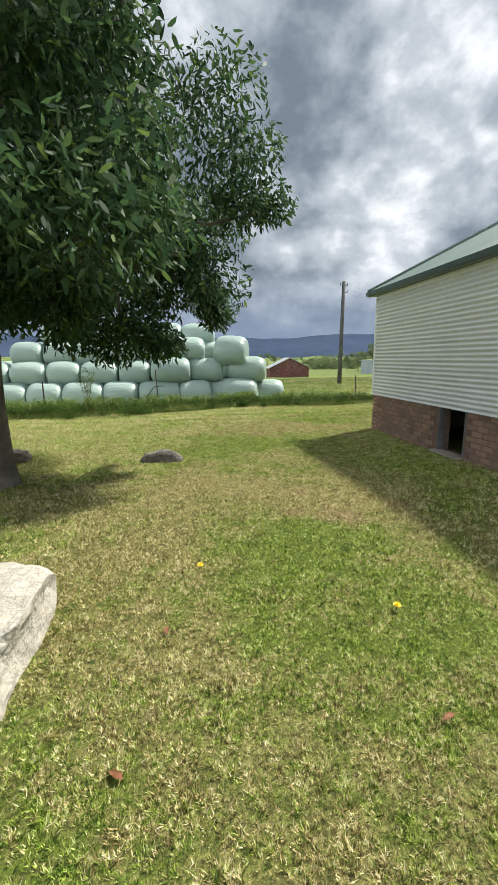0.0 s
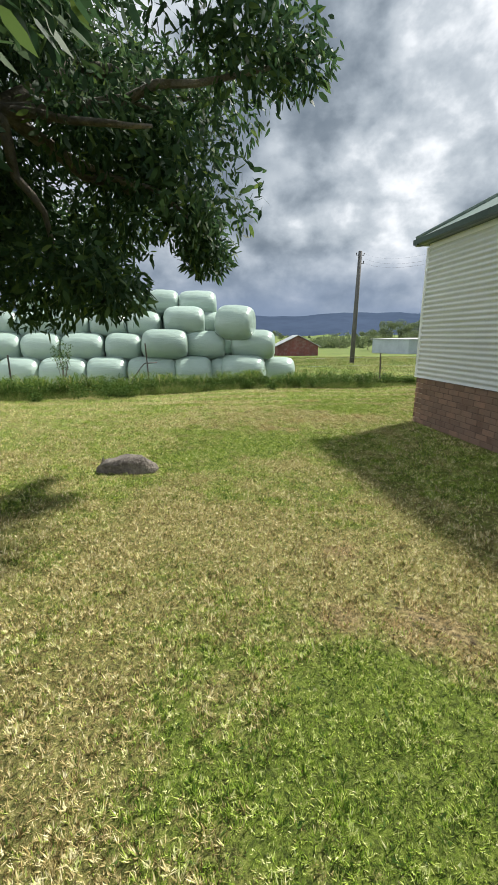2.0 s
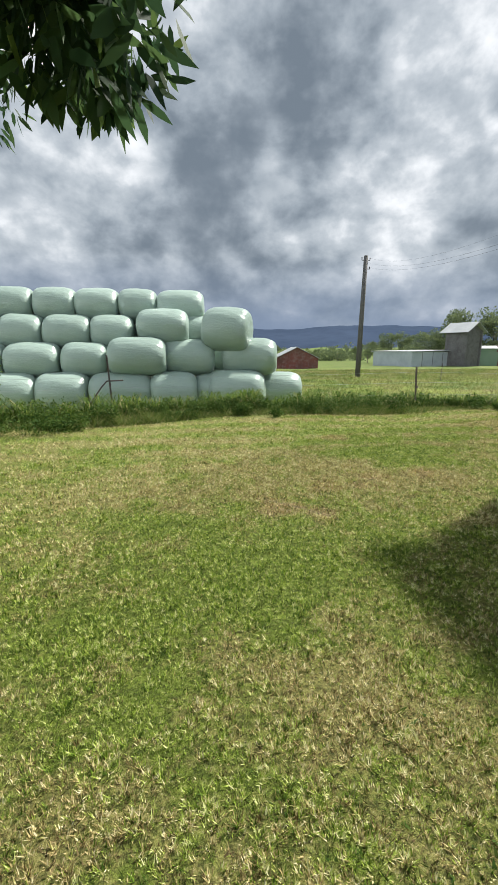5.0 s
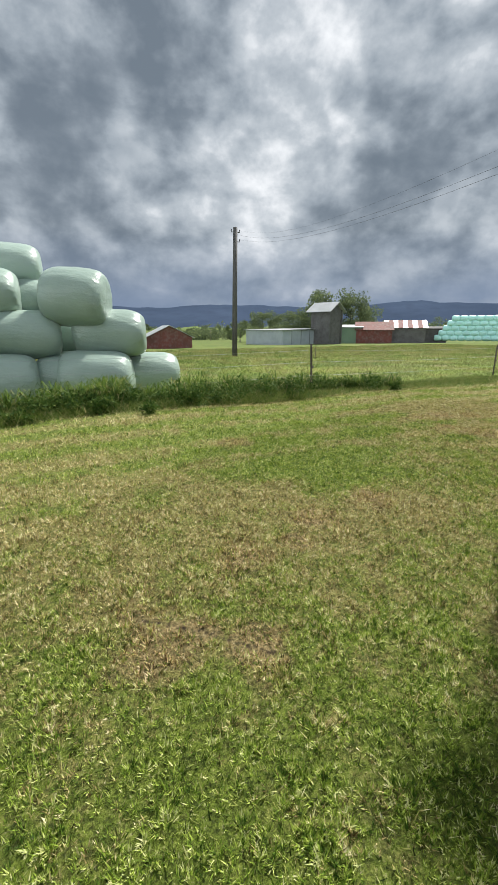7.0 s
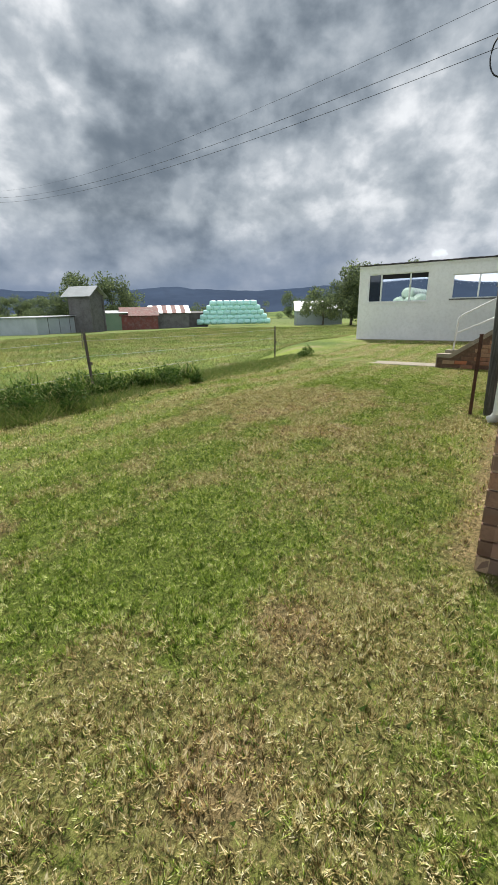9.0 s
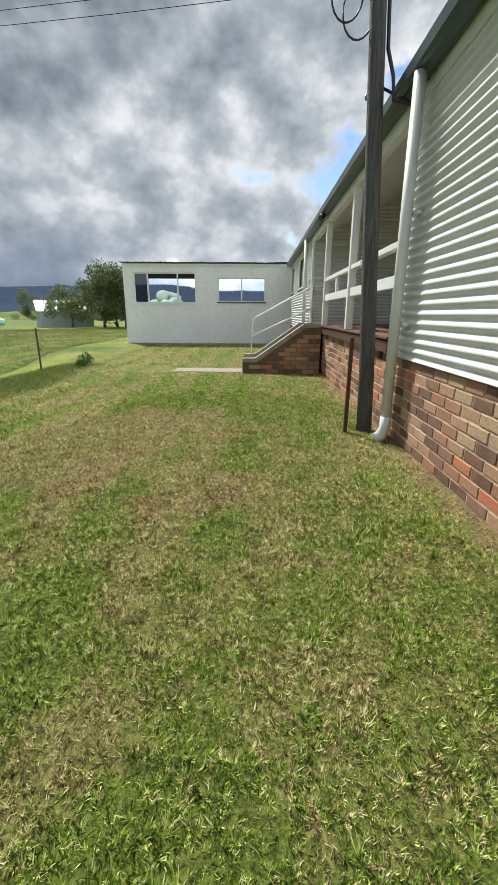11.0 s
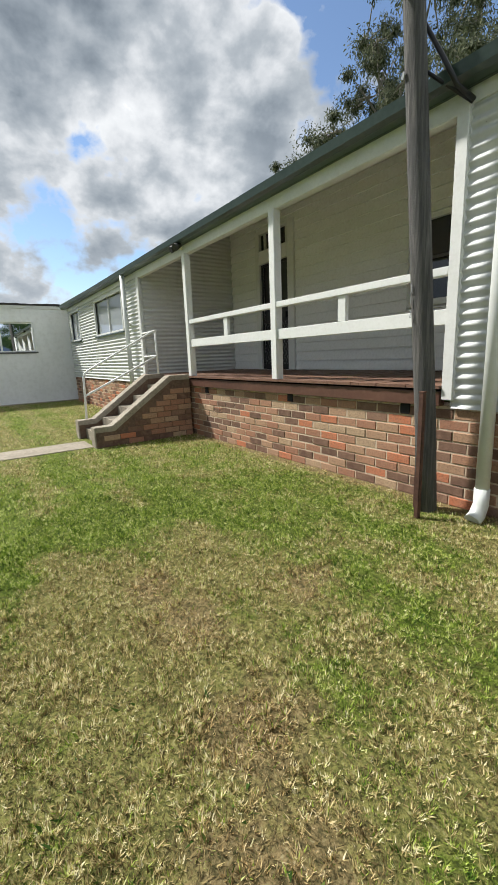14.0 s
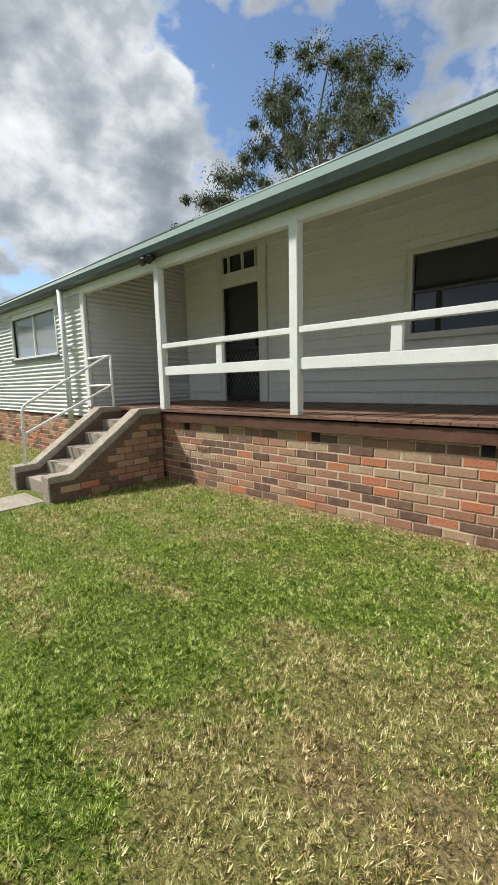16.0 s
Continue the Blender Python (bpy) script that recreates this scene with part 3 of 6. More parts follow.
# ---- ground ----
def build_ground():
    def axis(lo, hi, step):
        core = np.arange(lo, hi + 1e-6, step)
        out = [core[-1]]
        while out[-1] < 5000:
            out.append(out[-1] + step + (out[-1] - hi) * 0.16)
        neg = [core[0]]
        while neg[-1] > -5000:
            neg.append(neg[-1] - step - (lo - neg[-1]) * 0.16)
        return np.concatenate([neg[::-1], core[1:-1], out])
    xs, ys = axis(-14, 24, 0.4), axis(-14, 16, 0.4)
    X, Y = np.meshgrid(xs, ys)
    Z = ground_z(X, Y)
    nx, ny = len(xs), len(ys)
    verts = np.stack([X, Y, Z], -1).reshape(-1, 3)
    idx = np.arange(nx * ny).reshape(ny, nx)
    faces = np.stack([idx[:-1, :-1], idx[:-1, 1:], idx[1:, 1:], idx[1:, :-1]], -1).reshape(-1, 4)
    me = bpy.data.meshes.new("ground")
    me.from_pydata(verts.tolist(), [], faces.tolist())
    me.polygons.foreach_set("use_smooth", [True] * len(me.polygons))
    me.materials.append(M_GROUND)
    tagged(new("ground", me), "mown green and straw-dry lawn falling to a paddock", "ground", kind="structure")


build_ground()


def build_hills():
    """Forested ranges round the valley, coloured haze-blue, and nearer green rises."""
    def ridge(name, dist, base, low, high, seed, mat, label, a0=0.0, a1=6.2832, rough=1.0):
        n = 360
        top, bot, back = [], [], []
        for i in range(n + 1):
            a = a0 + (a1 - a0) * i / n
            p = Vector((math.cos(a) * 3 * rough + seed, math.sin(a) * 3 * rough, seed))
            h = low + (high - low) * (0.5 + 0.5 * noise.fractal(p, 0.9, 2.0, 5))
            d = dist * (1 + 0.1 * noise.noise(p * 0.5))
            top.append((math.cos(a) * d, math.sin(a) * d, h))
            bot.append((math.cos(a) * d * 0.72, math.sin(a) * d * 0.72, base))
            back.append((math.cos(a) * d * 1.2, math.sin(a) * d * 1.2, base))
        me = bpy.data.meshes.new(name)
        m = n + 1
        fs = [(i, i + 1, m + i + 1, m + i) for i in range(n)] + [(m + i, m + i + 1, 2 * m + i + 1, 2 * m + i) for i in range(n)]
        me.from_pydata(bot + top + back, [], fs)
        me.polygons.foreach_set("use_smooth", [True] * len(me.polygons))
        me.materials.append(mat)
        tagged(new(name, me), label, "hills", kind="structure")
    ridge("backdrop_range", 3200, -30, 120, 215, 3.0, M_HILL, "distant forested mountain range with haze blue in its colour, under low cloud")
    ridge("backdrop_rise", 900, -9, -3, 13, 8.0, M_VALLEY, "pale green farmland rises across the valley", rough=3.0)


build_hills()


# ---- house ----
house = thing("house", "white corrugated-iron farmhouse on a brick base with a green roof", "house")
DECK, CLAD0, CLAD1 = 0.95, 0.78, 2.80
XL, XR, XEND, DEPTH = 3.52, 9.78, 16.2, 8.6


def ribbed(name, a, b, z0, z1, axis, plane, out, parent, label="", rake=None):
    """Corrugated sheet with level ribs from a to b along an axis, standing out from a plane."""
    bm = bmesh.new()
    steps = int((z1 - z0) / 0.076 * 8)
    cuts = max(2, int(abs(b - a) / 0.9))
    rows = []
    for i in range(steps + 1):
        z = z0 + (z1 - z0) * i / steps
        off = plane + out * (0.014 + 0.0120 * math.cos((z - z0) / 0.076 * 6.2832))
        row = []
        for k in range(cuts + 1):
            end = min(b, rake(z)) if rake else b
            u = a + (end - a) * k / cuts
            wob = out * 0.0025 * math.sin(u * 5.1 + z * 3.0)
            row.append(bm.verts.new((u, off + wob, z) if axis == "x" else (off + wob, u, z)))
        rows.append(row)
    for r, s in zip(rows, rows[1:]):
        for k in range(cuts):
            f = bm.faces.new((r[k], r[k + 1], s[k + 1], s[k]))
            f.smooth = True
    bmesh.ops.recalc_face_normals(bm, faces=bm.faces[:])
    return part(name, bm, M_RIB, parent, label)


def wall_grid(bm, place, us, zs, solid_at, t0, t1):
    """One connected slab over the cells that are solid, between the depths t0 and t1."""
    made = {}
    def vert(i, k, t):
        if (i, k, t) not in made:
            made[i, k, t] = bm.verts.new(place(us[i], zs[k], t))
        return made[i, k, t]
    nu, nz = len(us) - 1, len(zs) - 1
    full = {(i, k) for i in range(nu) for k in range(nz) if solid_at((us[i] + us[i + 1]) / 2, (zs[k] + zs[k + 1]) / 2)}
    for i, k in full:
        for t in (t0, t1):
            bm.faces.new([vert(i, k, t), vert(i + 1, k, t), vert(i + 1, k + 1, t), vert(i, k + 1, t)])
        for di, dk, a, b in ((-1, 0, (i, k), (i, k + 1)), (1, 0, (i + 1, k), (i + 1, k + 1)), (0, -1, (i, k), (i + 1, k)), (0, 1, (i, k + 1), (i + 1, k + 1))):
            if (i + di, k + dk) not in full:
                bm.faces.new([vert(*a, t0), vert(*b, t0), vert(*b, t1), vert(*a, t1)])
    bmesh.ops.recalc_face_normals(bm, faces=bm.faces[:])


def pierced(bm, x0, x1, y0, y1, z0, z1, holes):
    along_x = (x1 - x0) > (y1 - y0)
    lo, hi = (x0, x1) if along_x else (y0, y1)
    us = sorted({lo, hi, *[h[0] for h in holes], *[h[1] for h in holes]})
    zs = sorted({z0, z1, *[h[2] for h in holes], *[h[3] for h in holes]})
    def solid_at(u, z):
        return not any(h[0] < u < h[1] and h[2] < z < h[3] for h in holes)
    if along_x:
        wall_grid(bm, lambda u, z, t: (u, t, z), us, zs, solid_at, y0, y1)
    else:
        wall_grid(bm, lambda u, z, t: (t, u, z), us, zs, solid_at, x0, x1)


def wall_body(name, x0, x1, y0, y1, z0, z1, mat, holes=()):
    """A solid wall; holes are (a, b, z0, z1) along its long side."""
    bm = bmesh.new()
    pierced(bm, x0, x1, y0, y1, z0, z1, holes)
    return part(name, bm, mat, house)


def build_house():
    lwin = (10.92, 13.04, 1.91, 2.69)
    rwin = (14.80, 15.85, 1.91, 2.69)
    # solid walls behind the cladding
    wall_body("wall", 0.0, XL, -0.16, -0.012, CLAD0, 2.92, M_BOARD)
    wall_body("wall", XR, XEND, -0.16, -0.012, CLAD0, 2.92, M_BOARD, [lwin, rwin])
    wall_body("wall", 0.012, 0.16, -DEPTH, -0.16, CLAD0, 2.92, M_BOARD)
    wall_body("wall", XEND - 0.16, XEND - 0.012, -DEPTH, -0.16, CLAD0, 2.92, M_BOARD)
    wall_body("wall", 0.16, XEND - 0.16, -DEPTH, -DEPTH + 0.15, CLAD0, 2.92, M_BOARD)
    door_hole, win_hole = (7.86, 8.70, DECK, 2.96), (3.98, 5.28, 1.86, 2.82)
    trans = (7.76, 8.73, 3.2, 3.5)
    wall_body("wall", XL - 0.05, XR + 0.05, -2.22, -2.10, 0.7, 3.95, M_BOARD, [door_hole, win_hole, trans])
    for x0, x1 in ((XL - 0.14, XL - 0.01), (XR + 0.014, XR + 0.15)):
        bm = bmesh.new()
        prism(bm, [(-2.10, 0.7), (-0.16, 0.7), (-0.16, 2.92), (-2.10, 3.82)], "x", x0, x1)
        part("wall", bm, M_BOARD, house)
    # iron cladding
    ribbed("cladding", 0.0, XL - 0.03, CLAD0, CLAD1, "x", 0.0, 1, house)
    ribbed("cladding", -DEPTH, 0.0, CLAD0, CLAD1 + 0.02, "y", 0.0, -1, house)
    for a, b, c, d in ((XR + 0.12, lwin[0] - 0.05, CLAD0, CLAD1), (lwin[0] - 0.05, lwin[1] + 0.05, CLAD0, lwin[2] - 0.06), (lwin[1] + 0.05, rwin[0] - 0.05, CLAD0, CLAD1),
                       (rwin[0] - 0.05, rwin[1] + 0.05, CLAD0, rwin[2] - 0.06), (rwin[1] + 0.05, XEND, CLAD0, CLAD1)):
        ribbed("cladding", a, b, c, d, "x", 0.0, 1, house)
    ribbed("cladding", -2.10, -0.02, DECK, 3.80, "y", XR, -1, house, "shaded corrugated end wall of the verandah", lambda z: -0.10 - (z - 2.86) * 2.234)
    # corner flashing and frieze
    bm = bmesh.new()
    box(bm, -0.028, 0.03, -0.03, 0.028, CLAD0, CLAD1 + 0.05, 0.004)
    part("corner_flashing", bm, M_WHITE, house)
    for a, b in ((0.03, XL - 0.03), (XR + 0.12, XEND)):
        bm = bmesh.new()
        box(bm, a, b, -0.01, 0.022, CLAD1, 2.93, 0.004)
        part("frieze_board", bm, M_WHITE, house)
    bm = bmesh.new()
    box(bm, -0.022, 0.01, -DEPTH, -0.03, CLAD1 + 0.02, 2.93, 0.004)
    part("frieze_board", bm, M_WHITE, house)
    # weatherboards of the verandah wall, each one a lapped board
    pitch = 0.158
    z = DECK + 0.004
    while z < 3.78:
        top = min(z + pitch, 3.8)
        for a, b in ((XL, win_hole[0] - 0.1), (win_hole[0] - 0.1, win_hole[1] + 0.1), (win_hole[1] + 0.1, 7.66), (7.66, 8.84), (8.84, XR - 0.03)):
            zz0, zz1 = z, top
            if a == win_hole[0] - 0.1 and zz1 > 1.80 and zz0 < 2.88:
                if zz0 < 1.78:
                    zz1 = 1.78
                elif zz1 > 2.90:
                    zz0 = 2.90
                else:
                    continue
            if a == 7.66 and zz0 < 3.58:
                continue
            bm = bmesh.new()
            prism(bm, [(-2.10, zz0), (-2.060, zz0), (-2.060, zz0 + 0.010), (-2.092, zz1 + 0.003), (-2.10, zz1 + 0.003)], "x", a, b - 0.002)
            part("weatherboard", bm, M_BOARD, house)
        z += pitch
    # raked lining of the verandah
    bm = bmesh.new()
    prism(bm, [(-0.1, 2.86), (-2.2, 3.80), (-2.2, 3.84), (-0.1, 2.90)], "x", XL - 0.02, XR + 0.02)
    part("verandah_lining", bm, M_SOFFIT, house)
    bm = bmesh.new()
    box(bm, XL - 0.02, XR + 0.1, -0.06, 0.032, 2.765, 2.90, 0.006)
    part("verandah_beam", bm, M_WHITE, house)
    # posts, end trims and rails
    for x0, x1 in ((5.575, 5.675), (7.75, 7.85)):
        bm = bmesh.new()
        box(bm, x0, x1, -0.05, 0.05, DECK, 2.78, 0.006)
        part("verandah_post", bm, M_WHITE, house)
    for x0, x1 in ((XL - 0.045, XL + 0.045), (XR + 0.0, XR + 0.12)):
        bm = bmesh.new()
        box(bm, x0, x1, -0.05, 0.045, 0.84, 2.82, 0.006)
        part("end_post", bm, M_WHITE, house)
    for a, b in ((XL + 0.045, 5.575), (5.675, 7.75)):
        bm = bmesh.new()
        box(bm, a, b, -0.035, 0.04, 1.75, 1.812, 0.005)
        part("top_rail", bm, M_WHITE, house)
        bm = bmesh.new()
        box(bm, a, b, -0.02, 0.028, 1.40, 1.515, 0.005)
        part("lower_rail", bm, M_WHITE, house)
    for x in (4.61, 6.70):
        bm = bmesh.new()
        box(bm, x - 0.05, x + 0.05, -0.02, 0.024, 1.515, 1.75, 0.004)
        part("rail_stud", bm, M_WHITE, house)
    # deck boards run out from the house
    joist = bmesh.new()
    box(joist, XL + 0.05, XR, -0.02, 0.05, 0.79, 0.905, 0.005)
    part("bearer", joist, M_BEAM, house)
    x = XL + 0.05
    boards = 0
    while x < XR - 0.02:
        w = 0.098
        bm = bmesh.new()
        box(bm, x, x + w - 0.005, -2.08, 0.07 + 0.003 * math.sin(boards * 2.3), DECK - 0.025, DECK - 0.0015 * (boards % 3))
        part("deck_board", bm, M_DECK, house)
        x += w
        boards += 1
    # gutter: a quad profile on two sides, with fascia
    prof = [(0.06, 2.893), (0.14, 2.893), (0.185, 2.912), (0.200, 2.985), (0.186, 2.99), (0.175, 2.922), (0.07, 2.905), (0.07, 2.98), (0.06, 2.98)]
    bm = bmesh.new()
    prism(bm, prof, "x", -0.19, XEND + 0.19)
    part("gutter", bm, M_GUTTER, house)
    bm = bmesh.new()
    prism(bm, [(-p, q) for p, q in prof], "y", -DEPTH - 0.19, 0.185)
    part("gutter", bm, M_GUTTER, house)
    bm = bmesh.new()
    box(bm, -0.058, XEND + 0.058, 0.034, 0.058, 2.89, 3.0)
    part("fascia", bm, M_GUTTER, house)
    bm = bmesh.new()
    box(bm, -0.058, -0.034, -DEPTH, 0.034, 2.89, 3.0)
    part("fascia", bm, M_GUTTER, house)
    # hipped roof of ribbed iron
    def slope(name, p0, p1, q0, q1):
        bm = bmesh.new()
        p0, p1, q0, q1 = map(Vector, (p0, p1, q0, q1))
        n = int((p1 - p0).length / 0.038)
        up = (p1 - p0).cross(q0 - p0).normalized()
        if up.z < 0:
            up = -up
        lower, upper = [], []
        for i in range(n + 1):
            t = i / n
            bump_up = up * (0.009 * math.cos(i * math.pi))
            a = p0.lerp(p1, t)
            run = (p1 - p0).normalized()
            ta, tb = (q0 - p0).dot(run) / (p1 - p0).length, (q1 - p0).dot(run) / (p1 - p0).length
            if t < ta:
                b = p0.lerp(q0, t / ta)
            elif t > tb:
                b = p1.lerp(q1, (1 - t) / (1 - tb)) if tb < 1 else q1
            else:
                b = q0.lerp(q1, (t - ta) / (tb - ta)) if tb > ta else q0
            lower.append(bm.verts.new(a + bump_up))
            upper.append(bm.verts.new(b + bump_up + Vector((0, 0, 1e-4))))
        for i in range(n):
            f = bm.faces.new((lower[i], lower[i + 1], upper[i + 1], upper[i]))
            f.smooth = True
        return part(name, bm, M_ROOF, house)
    e, run = 0.155, DEPTH / 2 + 0.155
    rise = run * math.tan(radians(29.5))
    z0 = 2.99
    A, B = (-e, e, z0), (XEND + e, e, z0)
    C, D = (XEND + e, -DEPTH - e, z0), (-e, -DEPTH - e, z0)
    R0, R1 = (-e + run, -DEPTH / 2, z0 + rise), (XEND + e - run, -DEPTH / 2, z0 + rise)
    slope("roof", A, B, R0, R1)
    slope("roof", C, D, R1, R0)
    slope("roof", D, A, R0, R0)
    slope("roof", B, C, R1, R1)
    for p, q in ((A, R0), (B, R1), (R0, R1), (C, R1), (D, R0)):
        bm = bmesh.new()
        tube(bm, [Vector(p) + Vector((0, 0, 0.01)), Vector(q) + Vector((0, 0, 0.01))], 0.045, 8)
        part("ridge_capping", bm, M_ROOF, house)
    # door with screen and transom light
    door = new("door_1")
    door.parent = house
    tagged(door, "dark screen door with diamond mesh, closed")
    bm = bmesh.new()
    for a, b, c, d in ((7.68, 7.86, DECK, 3.56), (8.70, 8.83, DECK, 3.56), (7.86, 8.70, 2.96, 3.2), (7.86, 8.70, 3.5, 3.56)):
        box(bm, a, b, -2.10, -2.05, c, d, 0.006)
    part("door_frame", bm, M_WHITE, door)
    bm = bmesh.new()
    box(bm, 7.86, 8.70, -2.19, -2.16, DECK, 2.96)
    part("door_leaf", bm, material("dark_door_paint", two_tone((0.035, 0.037, 0.042), (0.05, 0.052, 0.058), 3), 0.5), door)
    bm = bmesh.new()
    for a, b, c, d in ((7.865, 7.91, DECK + 0.01, 2.95), (8.65, 8.695, DECK + 0.01, 2.95), (7.91, 8.65, 2.90, 2.95), (7.91, 8.65, DECK + 0.01, DECK + 0.1), (7.91, 8.65, 1.85, 1.92)):
        box(bm, a, b, -2.115, -2.09, c, d, 0.003)
    part("screen_frame", bm, material("black_screen_frame", lambda N, p: (0.03, 0.03, 0.033), 0.4), door)
    bm = bmesh.new()
    step = 0.085
    for k in range(-14, 14):
        for s in (1, -1):
            x0, z0b = 8.28 + k * step, DECK + 0.1
            pts = []
            for zt in np.linspace(DECK + 0.1, 1.85, 30):
                xx = x0 + s * (zt - z0b) * 0.6
                if 7.91 <= xx <= 8.65:
                    pts.append((xx, -2.10, zt))
            if len(pts) > 1:
                tube(bm, [pts[0], pts[-1]], 0.0022, 4)
    part("diamond_mesh", bm, M_GALV, door)
    bm = bmesh.new()
    box(bm, 7.90, 7.93, -2.09, -2.04, 1.9, 2.02, 0.006)
    part("door_handle", bm, M_BLACK, door)
    bm = bmesh.new()
    box(bm, 7.76, 8.73, -2.15, -2.14, 3.2, 3.5)
    part("transom_pane", bm, M_GLASS, door)
    for xx in (7.93, 8.24, 8.57):
        bm = bmesh.new()
        box(bm, xx - 0.012, xx + 0.012, -2.138, -2.085, 3.2, 3.5)
        part("glazing_bar", bm, M_WHITE, door)
    # windows
    def window(name, a, b, z0, z1, yf, pane, label, bars, meet=None, sill=0.06):
        w = new(name)
        w.parent = house
        tagged(w, label)
        t = 0.045
        bm = bmesh.new()
        for q in ((a - t, a, z0 - t, z1 + t), (b, b + t, z0 - t, z1 + t), (a, b, z1, z1 + t), (a, b, z0 - t, z0)):
            box(bm, q[0], q[1], yf - 0.06, yf + 0.03, q[2], q[3], 0.004)
        part("window_frame", bm, M_WHITE, w)
        bm = bmesh.new()
        box(bm, a - 0.08, b + 0.08, yf - 0.01, yf + sill, z0 - t - 0.035, z0 - t, 0.005)
        part("window_sill", bm, M_GUTTER if sill > 0.05 else M_WHITE, w)
        edges = [a, *bars, b]
        for p, q in zip(edges, edges[1:]):
            bm = bmesh.new()
            box(bm, p + 0.006, q - 0.006, yf - 0.05, yf - 0.042, z0, z1)
            part("pane", bm, pane, w)
        for xx in bars:
            bm = bmesh.new()
            box(bm, xx - 0.018, xx + 0.018, yf - 0.055, yf - 0.01, z0, z1, 0.003)
            part("mullion", bm, M_WHITE, w)
        if meet:
            bm = bmesh.new()
            box(bm, a, b, yf - 0.052, yf - 0.015, meet - 0.018, meet + 0.018, 0.003)
            part("meeting_rail", bm, M_GREYWOOD, w)
    window("window_1", *win_hole, -2.07, M_GLASS, "dark sash window on the verandah", (), 2.37, 0.04)
    window("window_2", *lwin, 0.0, M_CURTAIN, "white aluminium sliding window with pale blind", (12.0,))
    window("window_3", *rwin, 0.0, M_CURTAIN, "white aluminium sliding window", (15.32,))
    # black sheets added behind the openings stand in for the unlit rooms
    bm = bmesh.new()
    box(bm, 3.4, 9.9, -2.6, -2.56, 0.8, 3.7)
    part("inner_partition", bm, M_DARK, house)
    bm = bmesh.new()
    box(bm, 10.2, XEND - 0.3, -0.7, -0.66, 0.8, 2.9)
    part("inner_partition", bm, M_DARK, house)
    # downpipes
    for x, shoe in ((3.165, True), (10.38, False)):
        dp = new("downpipe")
        dp.parent = house
        bm = bmesh.new()
        tube(bm, [(x, 0.135, 2.895), (x + 0.005, 0.115, 0.22)], 0.047, 14)
        part("pipe", bm, M_PVC, dp)
        bm = bmesh.new()
        if shoe:
            tube(bm, [(x + 0.005, 0.115, 0.24), (x + 0.005, 0.115, 0.12), (x + 0.01, 0.15, 0.045), (x + 0.015, 0.20, 0.012)], [0.052, 0.052, 0.055, 0.058], 14)
        else:
            tube(bm, [(x + 0.005, 0.115, 0.24), (x + 0.005, 0.115, 0.01)], 0.052, 14)
        part("shoe", bm, M_PVC, dp, "scuffed pipe shoe with flaking paint")
        for z in (1.06, 1.93):
            bm = bmesh.new()
            box(bm, x - 0.06, x + 0.06, 0.02, 0.08, z, z + 0.03, 0.004)
            part("bracket", bm, M_PVC, dp)
    # brick base: mortar core, vents
    for a in ((0.02, XEND - 0.02, -0.22, -0.005, -0.3, 0.79, []),):
        wall_body("brick_core", *a[:6], M_MORTAR)
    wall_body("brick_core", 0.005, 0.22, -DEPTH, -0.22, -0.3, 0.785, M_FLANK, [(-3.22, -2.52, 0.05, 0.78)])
    wall_body("brick_core", XEND - 0.22, XEND - 0.016, -DEPTH, -0.22, -0.3, 0.785, M_MORTAR)
    wall_body("brick_core", 0.22, XEND - 0.22, -DEPTH, -DEPTH + 0.2, -0.3, 0.785, M_MORTAR)
    # black sheet behind the hatch stands in for subfloor darkness
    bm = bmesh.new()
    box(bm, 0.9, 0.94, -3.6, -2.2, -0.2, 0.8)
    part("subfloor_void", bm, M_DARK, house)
    bm = bmesh.new()
    for q in ((-2.56, -2.52), (-3.22, -3.18)):
        bm = bmesh.new()
        box(bm, 0.0, 0.1, q[0], q[1], 0.05, 0.78, 0.004)
        part("hatch_jamb", bm, M_GREYWOOD, house)
    bm = bmesh.new()
    prism(bm, [(-3.2, 0.03), (-2.5, 0.03), (-2.5, 0.06), (-3.2, 0.06)], "x", -0.12, 0.1)
    part("hatch_sill", bm, M_CONCRETE, house)
    # spotlight under the eave and ceiling light
    lamp = new("floodlight")
    lamp.parent = house
    bm = bmesh.new()
    tube(bm, [(7.80, 0.05, 2.84), (7.80, 0.12, 2.86)], 0.02, 8)
    part("arm", bm, M_WHITE, lamp)
    for dx in (-0.06, 0.06):
        bm = bmesh.new()
        tube(bm, [(7.80 + dx, 0.10, 2.88), (7.80 + dx * 1.3, 0.2, 2.83)], [0.03, 0.055], 12)
        part("lamp_head", bm, M_BLACK, lamp)
    bm = bmesh.new()
    bmesh.ops.create_uvsphere(bm, u_segments=16, v_segments=8, radius=0.11, matrix=Matrix.Translation((7.0, -1.1, 3.28)) @ Matrix.Diagonal((1, 1, 0.5, 1)))
    part("ceiling_light", bm, M_SOFFIT, house, "round opal verandah ceiling light")


build_house()


